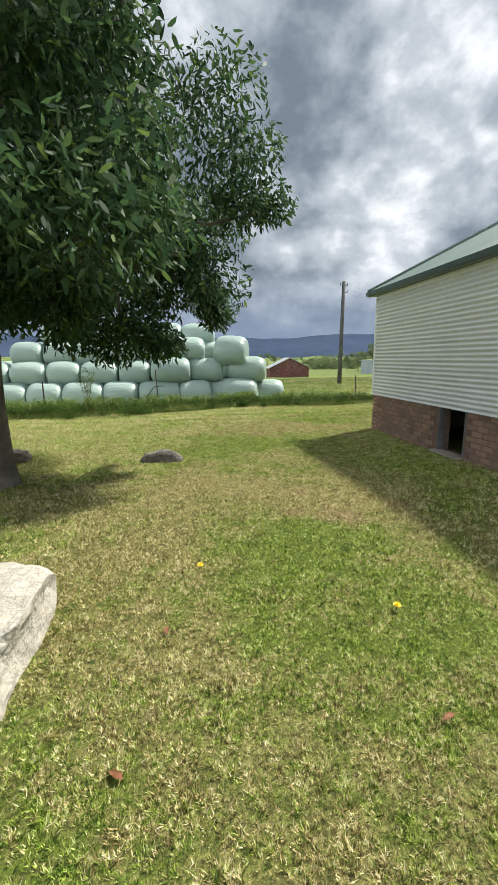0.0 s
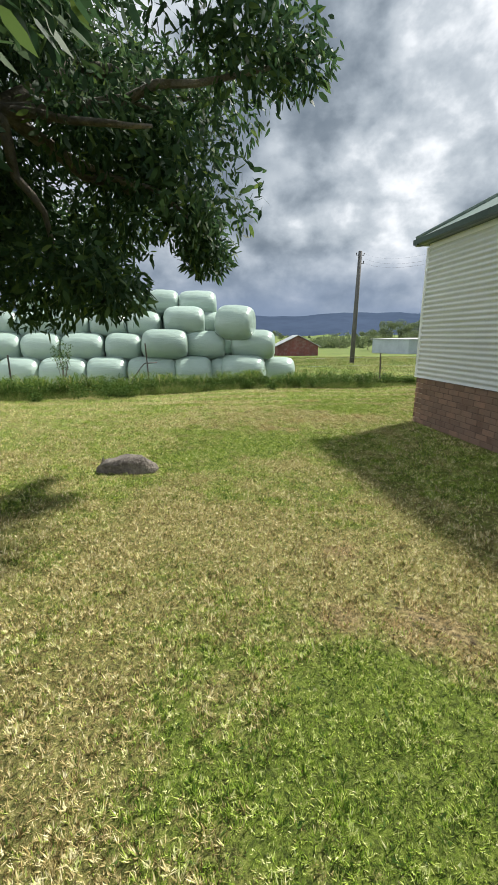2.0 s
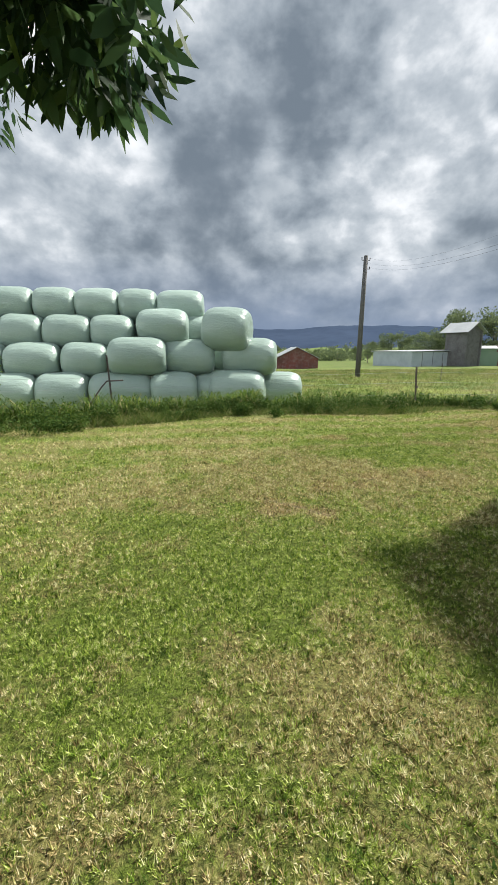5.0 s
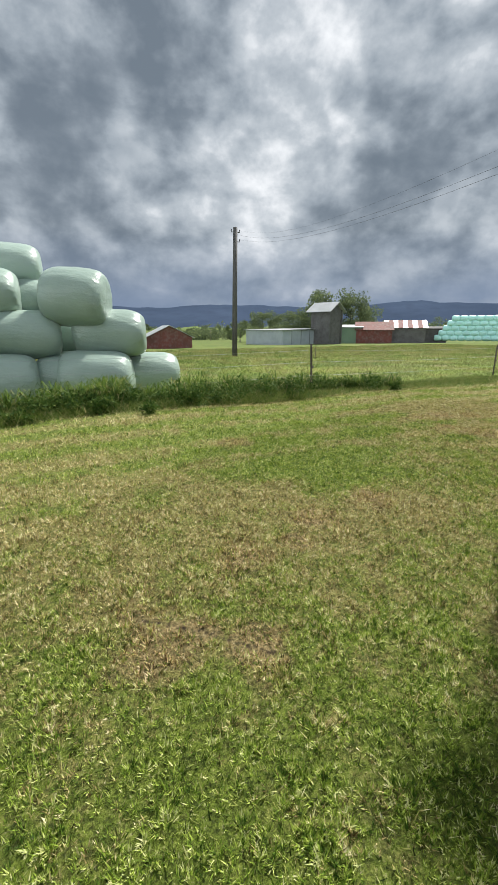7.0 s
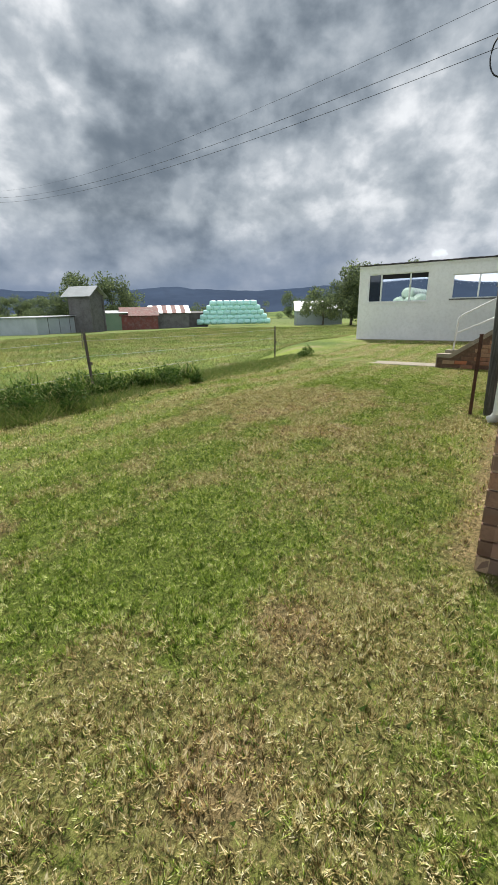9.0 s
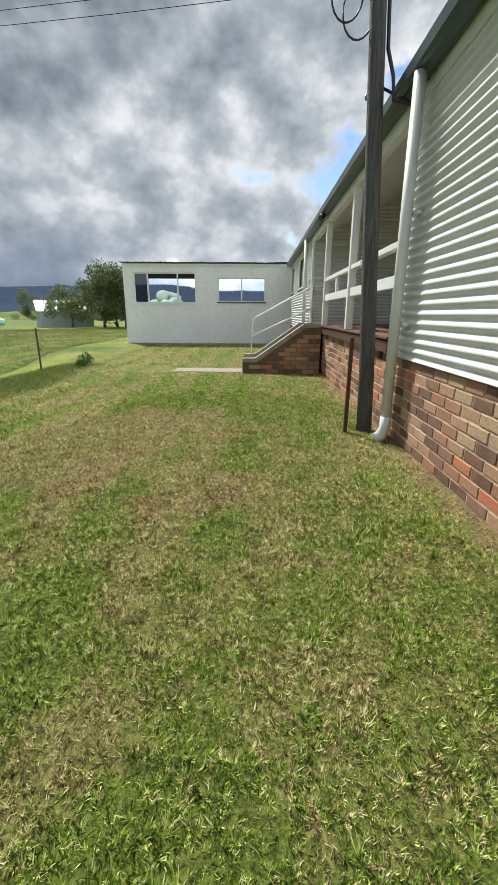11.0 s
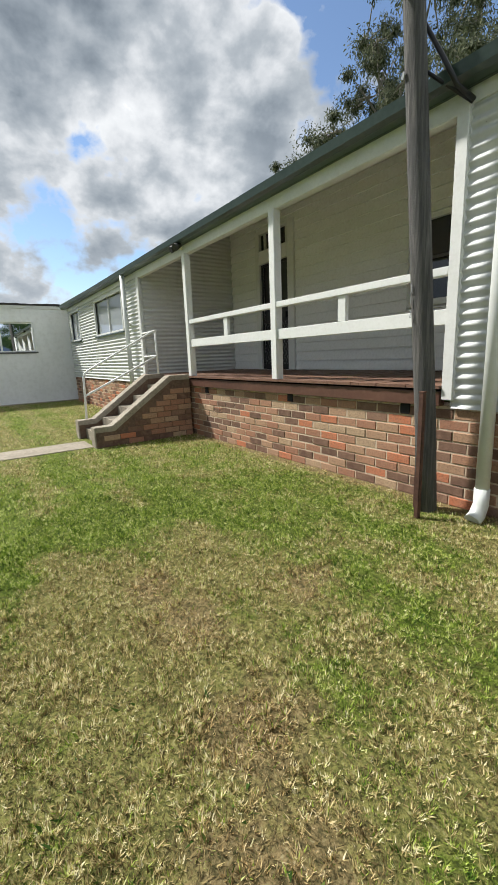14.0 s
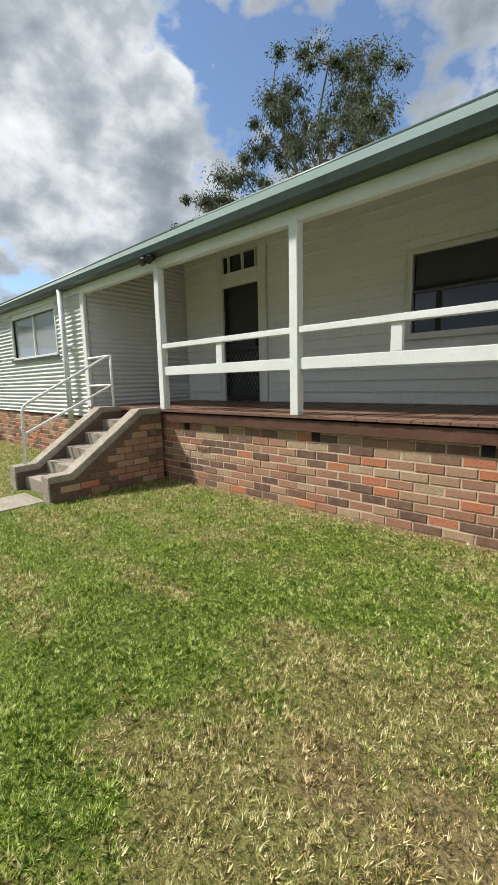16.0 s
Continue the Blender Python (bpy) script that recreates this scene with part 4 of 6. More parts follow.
# ---- stairs ----
def build_stairs():
    st = thing("concrete_staircase", "weathered concrete staircase with brick-faced side walls up to the verandah", "staircase", at=(8.4, 0.8, 0))
    o = Vector((-8.4, -0.8, 0))
    for x0, x1, name in ((7.84, 8.02, "wing_wall"), (8.84, 9.02, "wing_wall")):
        bm = bmesh.new()
        prism(bm, [(0.05, -0.2), (1.60, -0.2), (1.60, 0.22), (1.32, 0.22), (0.36, 0.90), (0.05, 0.90)], "x", x0 + 0.006, x1 - 0.006)
        part(name, bm, M_FLANK, st, off=o)
        bm = bmesh.new()
        prism(bm, [(0.05, 0.90), (0.36, 0.90), (1.32, 0.22), (1.61, 0.22), (1.61, 0.295), (1.35, 0.30), (0.39, 0.975), (0.05, 0.975)], "x", x0 - 0.012, x1 + 0.012)
        bmesh.ops.bevel(bm, geom=bm.edges[:], offset=0.008, segments=2, affect="EDGES")
        part("coping", bm, M_CONCRETE, st, off=o)
        bm = bmesh.new()
        box(bm, x0 - 0.006, x1 + 0.006, 1.595, 1.615, -0.1, 0.23, 0.004)
        part("end_face", bm, M_CONCRETE, st, off=o)
    for i in range(5):
        bm = bmesh.new()
        z = 0.16 * (i + 1)
        y1 = 1.50 - 0.28 * i
        box(bm, 8.02, 8.84, 0.05, y1, z - 0.16, z, 0.0)
        part("step", bm, M_CONCRETE, st, off=o)
    rail = new("handrail")
    rail.parent = st
    rail.location = o
    tagged(rail, "white-painted steel pipe handrail")
    x = 8.93
    r = 0.019
    runs = ([(x, 1.45, 0.28), (x, 1.42, 0.98), (x, 1.40, 1.04), (x, 1.34, 1.09), (x, 0.20, 1.70), (x, 0.10, 1.73)],
            [(x, 0.12, 0.95), (x, 0.12, 1.73)], [(x, 1.43, 0.68), (x, 0.12, 1.29)],
            [(x, 0.10, 1.73), (9.84, 0.02, 1.73)], [(x, 0.12, 1.29), (9.84, 0.02, 1.29)])
    for p in runs:
        bm = bmesh.new()
        tube(bm, p, r, 10)
        part("rail_pipe", bm, M_WHITE, rail)
    bm = bmesh.new()
    box(bm, 7.98, 8.58, 1.60, 4.3, -0.05, 0.006, 0.004)
    for v in bm.verts:
        if v.co.z > 0:
            v.co.z += 0.01 * noise.noise(v.co * 2)
    tagged(new("path", mesh_of("path", bm, M_CONCRETE)), "worn concrete path at the foot of the stairs", "path", kind="structure")


build_stairs()


# ---- poles and fence ----
def wire(name, a, b, sag, r, parent, label=""):
    a, b = Vector(a), Vector(b)
    pts = [a.lerp(b, i / 24) - Vector((0, 0, sag * 4 * (i / 24) * (1 - i / 24))) for i in range(25)]
    bm = bmesh.new()
    tube(bm, pts, r, 5)
    return part(name, bm, M_WIRE, parent, label)


def build_near_pole():
    p = thing("power_pole", "weathered grey timber power pole beside the house corner post", "pole", at=(3.524, 0.205, 0))
    bm = bmesh.new()
    tube(bm, [(0.0, 0, -0.2), (0.034, 0.026, 0.6), (0.106, 0.083, 1.9), (0.19, 0.149, 3.4), (0.302, 0.236, 5.4)], [0.077, 0.075, 0.073, 0.069, 0.063], 18)
    for v in bm.verts:
        n = noise.noise(Vector((math.atan2(v.co.y, v.co.x) * 3, 0, v.co.z * 0.5)))
        v.co.x *= 1 + 0.02 * n
    part("shaft", bm, M_POLE, p)
    for i, ch in enumerate("312"):
        cu = bpy.data.curves.new("number", "FONT")
        cu.body, cu.size, cu.extrude = ch, 0.085, 0.001
        cu.align_x = "CENTER"
        tmp = bpy.data.objects.new("number", cu)
        me = bpy.data.meshes.new_from_object(tmp)
        bpy.data.objects.remove(tmp)
        me.materials.append(M_GALV)
        ob = new("number", me)
        ob.parent = p
        ob.matrix_basis = pose(0.125, 0.147, 1.62 - i * 0.085, 90, 0, 145)
        ob.scale = (1, 1, 1)
    bm = bmesh.new()
    tube(bm, [(0.12, 0.155, 2.97), (0.125, 0.163, 2.97)], 0.022, 10)
    part("tag_disc", bm, M_GALV, p)
    bm = bmesh.new()
    pts = [(0.27, 0.13, 5.0), (0.25, 0.09, 4.2), (0.18, 0.05, 3.3), (0.05, 0.02, 3.05), (-0.06, 0.03, 2.84), (-0.08, -0.14, 2.80)]
    tube(bm, pts, 0.016, 8)
    part("service_cable", bm, M_BLACK, p)
    bm = bmesh.new()
    tube(bm, [(0.16, 0.08, 3.02), (-0.06, -0.17, 2.80)], 0.012, 8)
    part("bracket", bm, M_BLACK, p)
    for k, (dy, dz) in enumerate(((0.0, 0.0), (0.10, 0.12))):
        bm = bmesh.new()
        c = Vector((0.12, 0.26 + dy, 3.78 + dz))
        loop = [c + Vector((0.02 * math.sin(a), 0.13 * math.sin(a), -0.2 + 0.20 * math.cos(a))) for a in np.linspace(0, 5.4, 18)]
        tube(bm, loop, 0.008, 6)
        part("drip_loop", bm, M_BLACK, p)
        bm = bmesh.new()
        tube(bm, [(0.19, 0.06, 3.80 + dz), (0.18, 0.18 + dy, 3.80 + dz), (0.18, 0.25 + dy, 3.80 + dz)], [0.012, 0.03, 0.02], 8)
        part("insulator", bm, M_BLACK, p)
    # the fittings follow the lean of the shaft
    for fitting in p.children:
        if fitting.name.split(".")[0] in ("tag_disc", "drip_loop", "insulator"):
            for v in fitting.data.vertices:
                v.co.x += 0.030 * v.co.z
                v.co.y += 0.0137 * v.co.z
    far = Vector((9.55 - 3.524, 26.9 - 0.205, 7.35))
    for k, dz in enumerate((0.0, 0.12, 0.42)):
        wire("overhead_wire", (0.294, 0.32 + 0.1 * (k == 1), 3.80 + dz), far + Vector((0.3 * k - 0.3, 0, 0.25 * k)), 0.8, 0.003 if k < 2 else 0.002, p)


build_near_pole()


def build_steel_posts():
    a = thing("steel_post", "rusty brown steel post standing before the verandah bearer", "post", at=(3.475, 0.42, 0))
    bm = bmesh.new()
    box(bm, -0.018, 0.018, -0.018, 0.018, -0.1, 0.93, 0.004)
    part("shaft", bm, M_RUST, a)
    bm = bmesh.new()
    box(bm, -0.021, 0.021, -0.021, 0.021, 0.93, 0.94, 0.003)
    part("cap", bm, M_RUST, a)
    b = thing("steel_post", "short rusted star post bolted beside the power pole", "post", at=(3.605, 0.237, 0))
    bm = bmesh.new()
    box(bm, -0.022, 0.022, -0.006, 0.006, -0.1, 1.10)
    box(bm, -0.005, 0.005, 0.006, 0.03, -0.1, 1.10)
    part("shaft", bm, M_RUST, b)
    bm = bmesh.new()
    tube(bm, [(0, -0.01, 0.7), (0, 0.05, 0.7)], 0.01, 6)
    part("bolt", bm, M_RUST, b)


build_steel_posts()


def build_field_pole():
    g = float(ground_z(9.55, 27.0))
    p = thing("power_pole", "tall grey timber power pole out in the paddock", "pole", at=(9.55, 27.0, g))
    bm = bmesh.new()
    tube(bm, [(-0.16, 0, -0.3), (-0.1, 0, 4.2), (-0.02, 0, 8.75)], [0.20, 0.175, 0.15], 14)
    part("shaft", bm, M_POLE, p)
    for s, z in ((-0.3, 8.5), (0.32, 8.5), (0.32, 7.9)):
        bm = bmesh.new()
        tube(bm, [(-0.02, 0, z - 0.05), (s - 0.02, 0, z - 0.05), (s - 0.02, 0, z + 0.12)], [0.02, 0.03, 0.05], 8)
        part("insulator", bm, M_BLACK, p)


build_field_pole()


def build_fence():
    def stake(x, y, h, lean, group="fence stakes"):
        g = float(ground_z(x, y))
        s = thing("fence_stake", "weathered dark steel star stake at the lawn edge", "stake", group, at=(x, y, g))
        bm = bmesh.new()
        for k in range(3):
            a = 2.094 * k
            c, d = math.cos(a), math.sin(a)
            vs = []
            for z in (-0.2, h):
                o = lean * max(z, 0)
                for q in ((0.004, -d, c), (0.004, d, -c)):
                    vs.append(bm.verts.new((c * 0.002 + q[1] * q[0] + o, d * 0.002 + q[2] * q[0], z)))
                for q in ((0.003, d, -c), (0.003, -d, c)):
                    vs.append(bm.verts.new((c * 0.023 + q[1] * q[0] + o, d * 0.023 + q[2] * q[0], z)))
            for f in ((0, 1, 2, 3), (7, 6, 5, 4), (0, 4, 5, 1), (1, 5, 6, 2), (2, 6, 7, 3), (3, 7, 4, 0)):
                bm.faces.new([vs[i] for i in f])
        bmesh.ops.recalc_face_normals(bm, faces=bm.faces[:])
        part("shaft", bm, M_STAKE, s)
        bm = bmesh.new()
        box(bm, -0.02 + lean * h * 0.5, 0.03 + lean * h * 0.5, -0.04, -0.01, h * 0.5, h * 0.5 + 0.05, 0.004)
        part("wire_clip", bm, M_STAKE, s)
        return s
    stake(1.95, 5.55, 0.98, -0.06)
    stake(8.7, 6.2, 0.95, 0.0)
    stake(-8.6, 4.8, 1.0, 0.0)
    stake(-5.2, 6.2, 1.35, -0.05)
    stake(12.5, 21.0, 1.1, 0.03)
    fence = thing("wire_fence", "slack grey wires of the old paddock fence", "fence", at=(-5.2, 6.2, -0.1))
    run = ((-8.6, 4.8), (-5.2, 6.2), (1.95, 5.55), (8.7, 6.2))
    for (ax, ay), (bx, by) in zip(run, run[1:]):
        for h in (0.34, 0.62, 0.86):
            za, zb = float(ground_z(ax, ay)) + h, float(ground_z(bx, by)) + h
            bm = bmesh.new()
            pts = [(ax + (bx - ax) * k / 12 + 5.2, ay + (by - ay) * k / 12 - 6.2, za + (zb - za) * k / 12 + 0.1 - 0.12 * (k / 12) * (1 - k / 12)) for k in range(13)]
            tube(bm, pts, 0.0022, 5)
            part("wire", bm, M_GALV, fence)
    s = thing("fence_stay", "bent weathered steel pipe stay leaning at the fence", "stay", at=(-5.9, 6.3, -0.1))
    bm = bmesh.new()
    tube(bm, [(0, 0, 0.0), (0.45, 0, 0.62), (0.58, 0, 0.76), (0.95, 0, 0.78)], 0.017, 8)
    part("pipe", bm, M_STAKE, s)


build_fence()


# ---- bales ----
def bale_mesh(name, length, radius, seed, mat, res=1.0):
    """A film-wrapped round bale lying along x: barrel sides, rounded shoulders, slack creases."""
    bm = bmesh.new()
    nu, nv = int(28 * res), int(18 * res)
    rings = []
    for j in range(nv + 1):
        t = -1 + 2 * j / nv
        s = math.copysign(abs(t) ** 0.75, t)
        ang = s * math.pi / 2
        px = math.copysign(abs(math.sin(ang)) ** 0.62, ang) * length / 2
        pr = max(abs(math.cos(ang)) ** 0.36, 0.001) * radius if abs(t) < 1 else 0.02 * radius
        ring = []
        for i in range(nu):
            a = 6.2832 * i / nu
            c = Vector((px, math.cos(a) * pr, math.sin(a) * pr))
            n = noise.fractal(Vector((c.x * 1.1 + seed * 3.1, c.y * 1.6, c.z * 1.6)), 1.0, 2.0, 3)
            k = 1 + 0.035 * n + 0.012 * noise.noise(Vector((c.x * 9 + seed, c.y * 2, c.z * 2)))
            flat = 1.0 - 0.10 * max(0.0, -math.sin(a))
            ring.append(bm.verts.new((c.x * (1 + 0.03 * n), c.y * k, c.z * k * flat)))
        rings.append(ring)
    for r, s2 in zip(rings, rings[1:]):
        for i in range(nu):
            f = bm.faces.new((r[i], r[(i + 1) % nu], s2[(i + 1) % nu], s2[i]))
            f.smooth = True
    for ring in (rings[0][::-1], rings[-1]):
        bm.faces.new(ring).smooth = True
    bmesh.ops.recalc_face_normals(bm, faces=bm.faces[:])
    return mesh_of(name, bm, mat)


BALES = [bale_mesh("silage_bale", 1.30, 0.60, k, M_WRAP) for k in range(6)]
nb = 0


def bale(x0, x1, y, ztop, turn=0.0, label="pale green film-wrapped round silage bale in the stack", rad=0.56, squash=0.92, tilt=0.0):
    global nb
    ob = new("silage_bale", BALES[nb % len(BALES)])
    nb += 1
    ln = (x1 - x0) / 1.30
    k = rad / 0.60
    ob.matrix_world = pose((x0 + x1) / 2, y, ztop - rad * squash, 0, tilt, turn) @ Matrix.Rotation(nb * 1.7 if squash == 1 else 0, 4, "X") @ Matrix.Diagonal((ln, k, k * squash, 1))
    tagged(ob, label, "silage bale", "stacked silage bales")


def build_bales():
    # bottom course, resting in the grass behind the fence
    for x0, x1 in ((-12.7, -11.4), (-11.4, -10.1), (-10.1, -8.82), (-8.84, -7.36), (-7.36, -6.05), (-6.04, -4.42), (-4.48, -3.22)):
        bale(x0, x1, 7.85, 0.80, rad=0.62, turn=2 * math.sin(x0 * 7))
    bale(-3.30, -2.35, 8.2, 0.74, rad=0.60)
    bale(-2.85, -1.35, 7.75, 0.84, turn=-14, rad=0.63)
    bale(-1.42, -0.12, 8.55, 0.74, turn=-6, rad=0.60, label="pale silage bale at the open end of the stack")
    for x0, x1 in ((-12.0, -10.8), (-10.8, -9.5), (-9.5, -8.23), (-8.23, -6.85), (-6.80, -5.58)):
        bale(x0, x1, 8.35, 1.58, rad=0.58, turn=2 * math.sin(x0 * 5))
    bale(-5.52, -4.02, 7.95, 1.71, rad=0.60, turn=-3)
    bale(-4.12, -2.70, 8.35, 1.66, rad=0.58)
    bale(-2.45, -0.92, 8.25, 1.70, turn=-16, rad=0.60)
    for x0, x1 in ((-10.9, -9.7), (-9.7, -8.5), (-8.5, -7.36), (-7.36, -6.1), (-6.12, -4.95)):
        bale(x0, x1, 8.9, 2.34, rad=0.58, turn=2 * math.sin(x0 * 3))
    bale(-4.80, -3.40, 8.55, 2.49, rad=0.58, turn=-4)
    bale(-3.60, -2.8, 9.1, 2.36, rad=0.57)
    bale(-2.98, -1.68, 8.15, 2.52, turn=-22, rad=0.66, squash=0.97, tilt=4, label="bulging silage bale perched at the edge of the stack")
    for x0, x1 in ((-9.9, -8.8), (-8.8, -7.74), (-7.74, -6.57), (-6.60, -5.38), (-5.40, -4.30)):
        bale(x0, x1, 9.45, 3.12, rad=0.57, turn=2 * math.sin(x0 * 4))
    bale(-4.30, -2.92, 9.4, 3.10, rad=0.58, turn=-5)
    # back files carry the upper courses
    for x0 in np.arange(-12.5, -1.8, 1.32):
        bale(x0, x0 + 1.3, 9.15, 0.78, rad=0.62)
    for x0 in np.arange(-12.0, -2.4, 1.32):
        bale(x0, x0 + 1.3, 9.6, 1.60, rad=0.58)
    for x0 in np.arange(-10.8, -3.2, 1.32):
        bale(x0, x0 + 1.3, 10.1, 2.36, rad=0.57)


build_bales()


# ---- trees ----
def leaf_cloud(name, centres, radii, per, leaf, mat, flatness=0.75, droop=0.3, narrow=0.28, parent=None, hollow=0.0, loose=False, pointed=True):
    """Lance-shaped leaves scattered in clumps: one mesh, each leaf a loose piece."""
    C = np.repeat(np.asarray(centres, float), per, 0)
    R = np.repeat(np.asarray(radii, float), per)
    n = len(C)
    d = rng.normal(size=(n, 3))
    d /= np.linalg.norm(d, axis=1)[:, None]
    rad = R * (hollow + (1 - hollow) * rng.random(n) ** (1 / 2.2))
    if loose:
        rad = R * np.minimum(np.abs(rng.normal(size=n)), 1.5) * 0.8
    pos = C + d * rad[:, None] * np.array([1, 1, flatness])
    way = rng.normal(size=(n, 3)) + d * 0.6
    way[:, 2] -= droop * 2
    way /= np.linalg.norm(way, axis=1)[:, None]
    side = np.cross(way, rng.normal(size=(n, 3)))
    side /= np.linalg.norm(side, axis=1)[:, None]
    ln = leaf * (0.6 + 0.8 * rng.random(n))[:, None]
    w = ln * narrow * (0.7 + 0.6 * rng.random(n))[:, None]
    quad = np.stack([pos, pos + way * ln * 0.5 + side * w * 0.5, pos + way * ln, pos + way * ln * 0.5 - side * w * 0.5], 1)
    corners = 4
    if not pointed:
        # fuller leaf outline for the tree that is passed close by
        corners = 6
        fold = np.cross(way, side) * ln * 0.04
        quad = np.stack([pos, pos + way * ln * 0.25 + side * w * 0.42 + fold, pos + way * ln * 0.65 + side * w * 0.40 + fold, pos + way * ln, pos + way * ln * 0.65 - side * w * 0.40 + fold, pos + way * ln * 0.25 - side * w * 0.42 + fold], 1)
    ob = new(name, arrays(name, quad.reshape(-1, 3), corners, mat))
    ob.parent = parent
    return ob


def limb(bm, a, b, r0, r1, bend=0.12, sides=8, seed=0):
    a, b = Vector(a), Vector(b)
    n = 6
    pts = []
    for i in range(n + 1):
        t = i / n
        w = math.sin(t * math.pi) * bend * (b - a).length
        pts.append(a.lerp(b, t) + Vector((noise.noise(Vector((seed, t * 2, 0))), noise.noise(Vector((seed, t * 2, 7))), noise.noise(Vector((seed, t * 2, 13))))) * w)
    tube(bm, pts, [r0 + (r1 - r0) * i / n for i in range(n + 1)], sides)


def build_shade_tree():
    ox, oy = -6.62, -3.35
    tree = thing("shade_tree", "broad dark-leaved shade tree with a thick grey trunk", "tree", at=(ox, oy, 0.06))
    bm = bmesh.new()
    tube(bm, [(0, 0, -0.2), (0.0, 0, 0.05), (0.0, 0, 0.5), (0.02, 0.02, 1.6), (0.0, 0, 2.2)], [0.36, 0.27, 0.225, 0.205, 0.215], 18)
    part("trunk", bm, M_BARK, tree)
    tips = []
    fork = Vector((0, 0, 2.05))
    for k in range(11):
        a = k * 2.4 + 0.3
        bm = bmesh.new()
        e = Vector((math.cos(a) * (1.4 + 0.4 * (k % 3)), math.sin(a) * (1.4 + 0.4 * (k % 3)), 3.0 + 0.42 * (k % 6)))
        limb(bm, fork, e, 0.12, 0.05, 0.15, 8, k)
        for j in range(3):
            b = a + (j - 1) * 0.75
            f = e + Vector((math.cos(b) * 1.35, math.sin(b) * 1.35, -0.25 + 0.5 * j))
            limb(bm, e, f, 0.045, 0.012, 0.2, 6, k * 5 + j)
            tips.append(f)
        part("limb", bm, M_BARK, tree)
    centres, radii = [], []
    for t in tips:
        centres.append(t)
        radii.append(0.6)
    r2 = np.random.default_rng(11)
    for _ in range(240):
        a, u = r2.random() * 6.2832, r2.random() ** 0.5
        h = r2.random() ** 0.8
        rr = 3.35 * math.sin(math.pi * (0.25 + 0.62 * h)) * u
        z = 2.25 + 4.6 * h + 0.25 * r2.normal()
        centres.append((math.cos(a) * rr - 0.35, math.sin(a) * rr, z))
        radii.append(0.36 + 0.28 * r2.random())
    # hanging skirt of outer boughs
    for k in range(42):
        a = k * 6.2832 / 42 + r2.random() * 0.1
        rr = 2.6 + 0.8 * r2.random()
        z = 2.45 + 0.9 * r2.random() - (0.55 if math.cos(a - 3.9) > -0.1 else 0.0)
        centres.append((math.cos(a) * rr - 0.2, math.sin(a) * rr, z))
        radii.append(0.42 + 0.25 * r2.random())
    # the crown is open on the side towards the house
    stay = [i for i, c in enumerate(centres) if not (c[0] + ox > -4.35 and c[1] + oy < -2.9)]
    centres, radii = [centres[i] for i in stay], [radii[i] for i in stay]
    # low boughs over the lawn
    for x, y, z, r in ((-3.74, -1.62, 2.46, 0.10), (-3.72, -1.47, 2.42, 0.06), (-3.74, -1.9, 2.5, 0.14), (-3.68, -2.25, 2.2, 0.28), (-3.78, -2.35, 2.5, 0.34), (-4.0, -2.4, 2.95, 0.45), (-4.25, -2.5, 3.2, 0.6), (-2.95, -2.85, 3.6, 0.36), (-3.25, -2.9, 4.2, 0.5), (-3.6, -3.1, 4.8, 0.6),
                       (-3.4, -3.1, 3.5, 0.4), (-5.85, -4.4, 2.55, 0.42), (-5.5, -4.4, 2.35, 0.38), (-5.85, -4.3, 2.1, 0.34), (-5.35, -4.2, 2.0, 0.3), (-5.1, -4.3, 2.3, 0.34), (-5.75, -4.4, 3.1, 0.45), (-4.45, -3.2, 1.75, 0.3), (-4.8, -3.1, 1.9, 0.4), (-5.2, -2.6, 1.75, 0.42), (-5.6, -3.0, 2.0, 0.5), (-4.8, -2.3, 2.1, 0.45), (-4.4, -2.5, 2.5, 0.5), (-3.75, -3.3, 3.9, 0.6)):
        centres.append((x - ox, y - oy, z))
        radii.append(r)
    for k, (x, y, z) in enumerate(((-3.7, -2.3, 2.4), (-3.74, -1.6, 2.48), (-2.9, -2.9, 3.55), (-5.0, -2.6, 2.0))):
        bm = bmesh.new()
        limb(bm, (-5.2 - ox, -3.0 - oy, 3.0), (x - ox, y - oy, z), 0.05, 0.014, 0.12, 7, 90 + k)
        part("limb", bm, M_BARK, tree)
    leaf_cloud("crown", centres, radii, 620, 0.098, M_LEAF, 0.8, 0.45, 0.33, tree, pointed=False)


build_shade_tree()


def gum_tree(x, y, h, seed, name_label):
    g = float(ground_z(x, y))
    tree = thing("gum_tree", name_label, "tree", at=(x, y, g))
    r2 = np.random.default_rng(seed)
    bm = bmesh.new()
    limb(bm, (0, 0, -0.3), (0.4, 0, h * 0.55), h * 0.022, h * 0.012, 0.05, 10, seed)
    part("trunk", bm, M_GUMBARK, tree)
    centres, radii = [], []
    for k in range(19):
        bm = bmesh.new()
        a = k * 2.4 + seed
        z0 = h * (0.34 + 0.014 * k)
        reach = h * (0.13 + 0.17 * r2.random()) * (1.15 - 0.035 * k)
        top = Vector((math.cos(a) * reach, math.sin(a) * reach, h * (0.60 + 0.018 * k + 0.07 * r2.random())))
        limb(bm, (0.3, 0, z0), top, h * 0.0055, h * 0.0022, 0.12, 7, seed + k)
        for j in range(6):
            c = top + Vector((r2.normal(), r2.normal(), r2.normal() * 0.8)) * h * 0.045
            limb(bm, top.lerp(c, -0.3), c, h * 0.003, h * 0.001, 0.1, 5, seed + k * 4 + j)
            centres.append(c)
            radii.append(h * (0.022 + 0.03 * r2.random()))
        part("limb", bm, M_GUMBARK, tree)
    leaf_cloud("crown", centres, radii, 430, 0.25, M_GUM, 0.8, 0.7, 0.3, tree, loose=True)


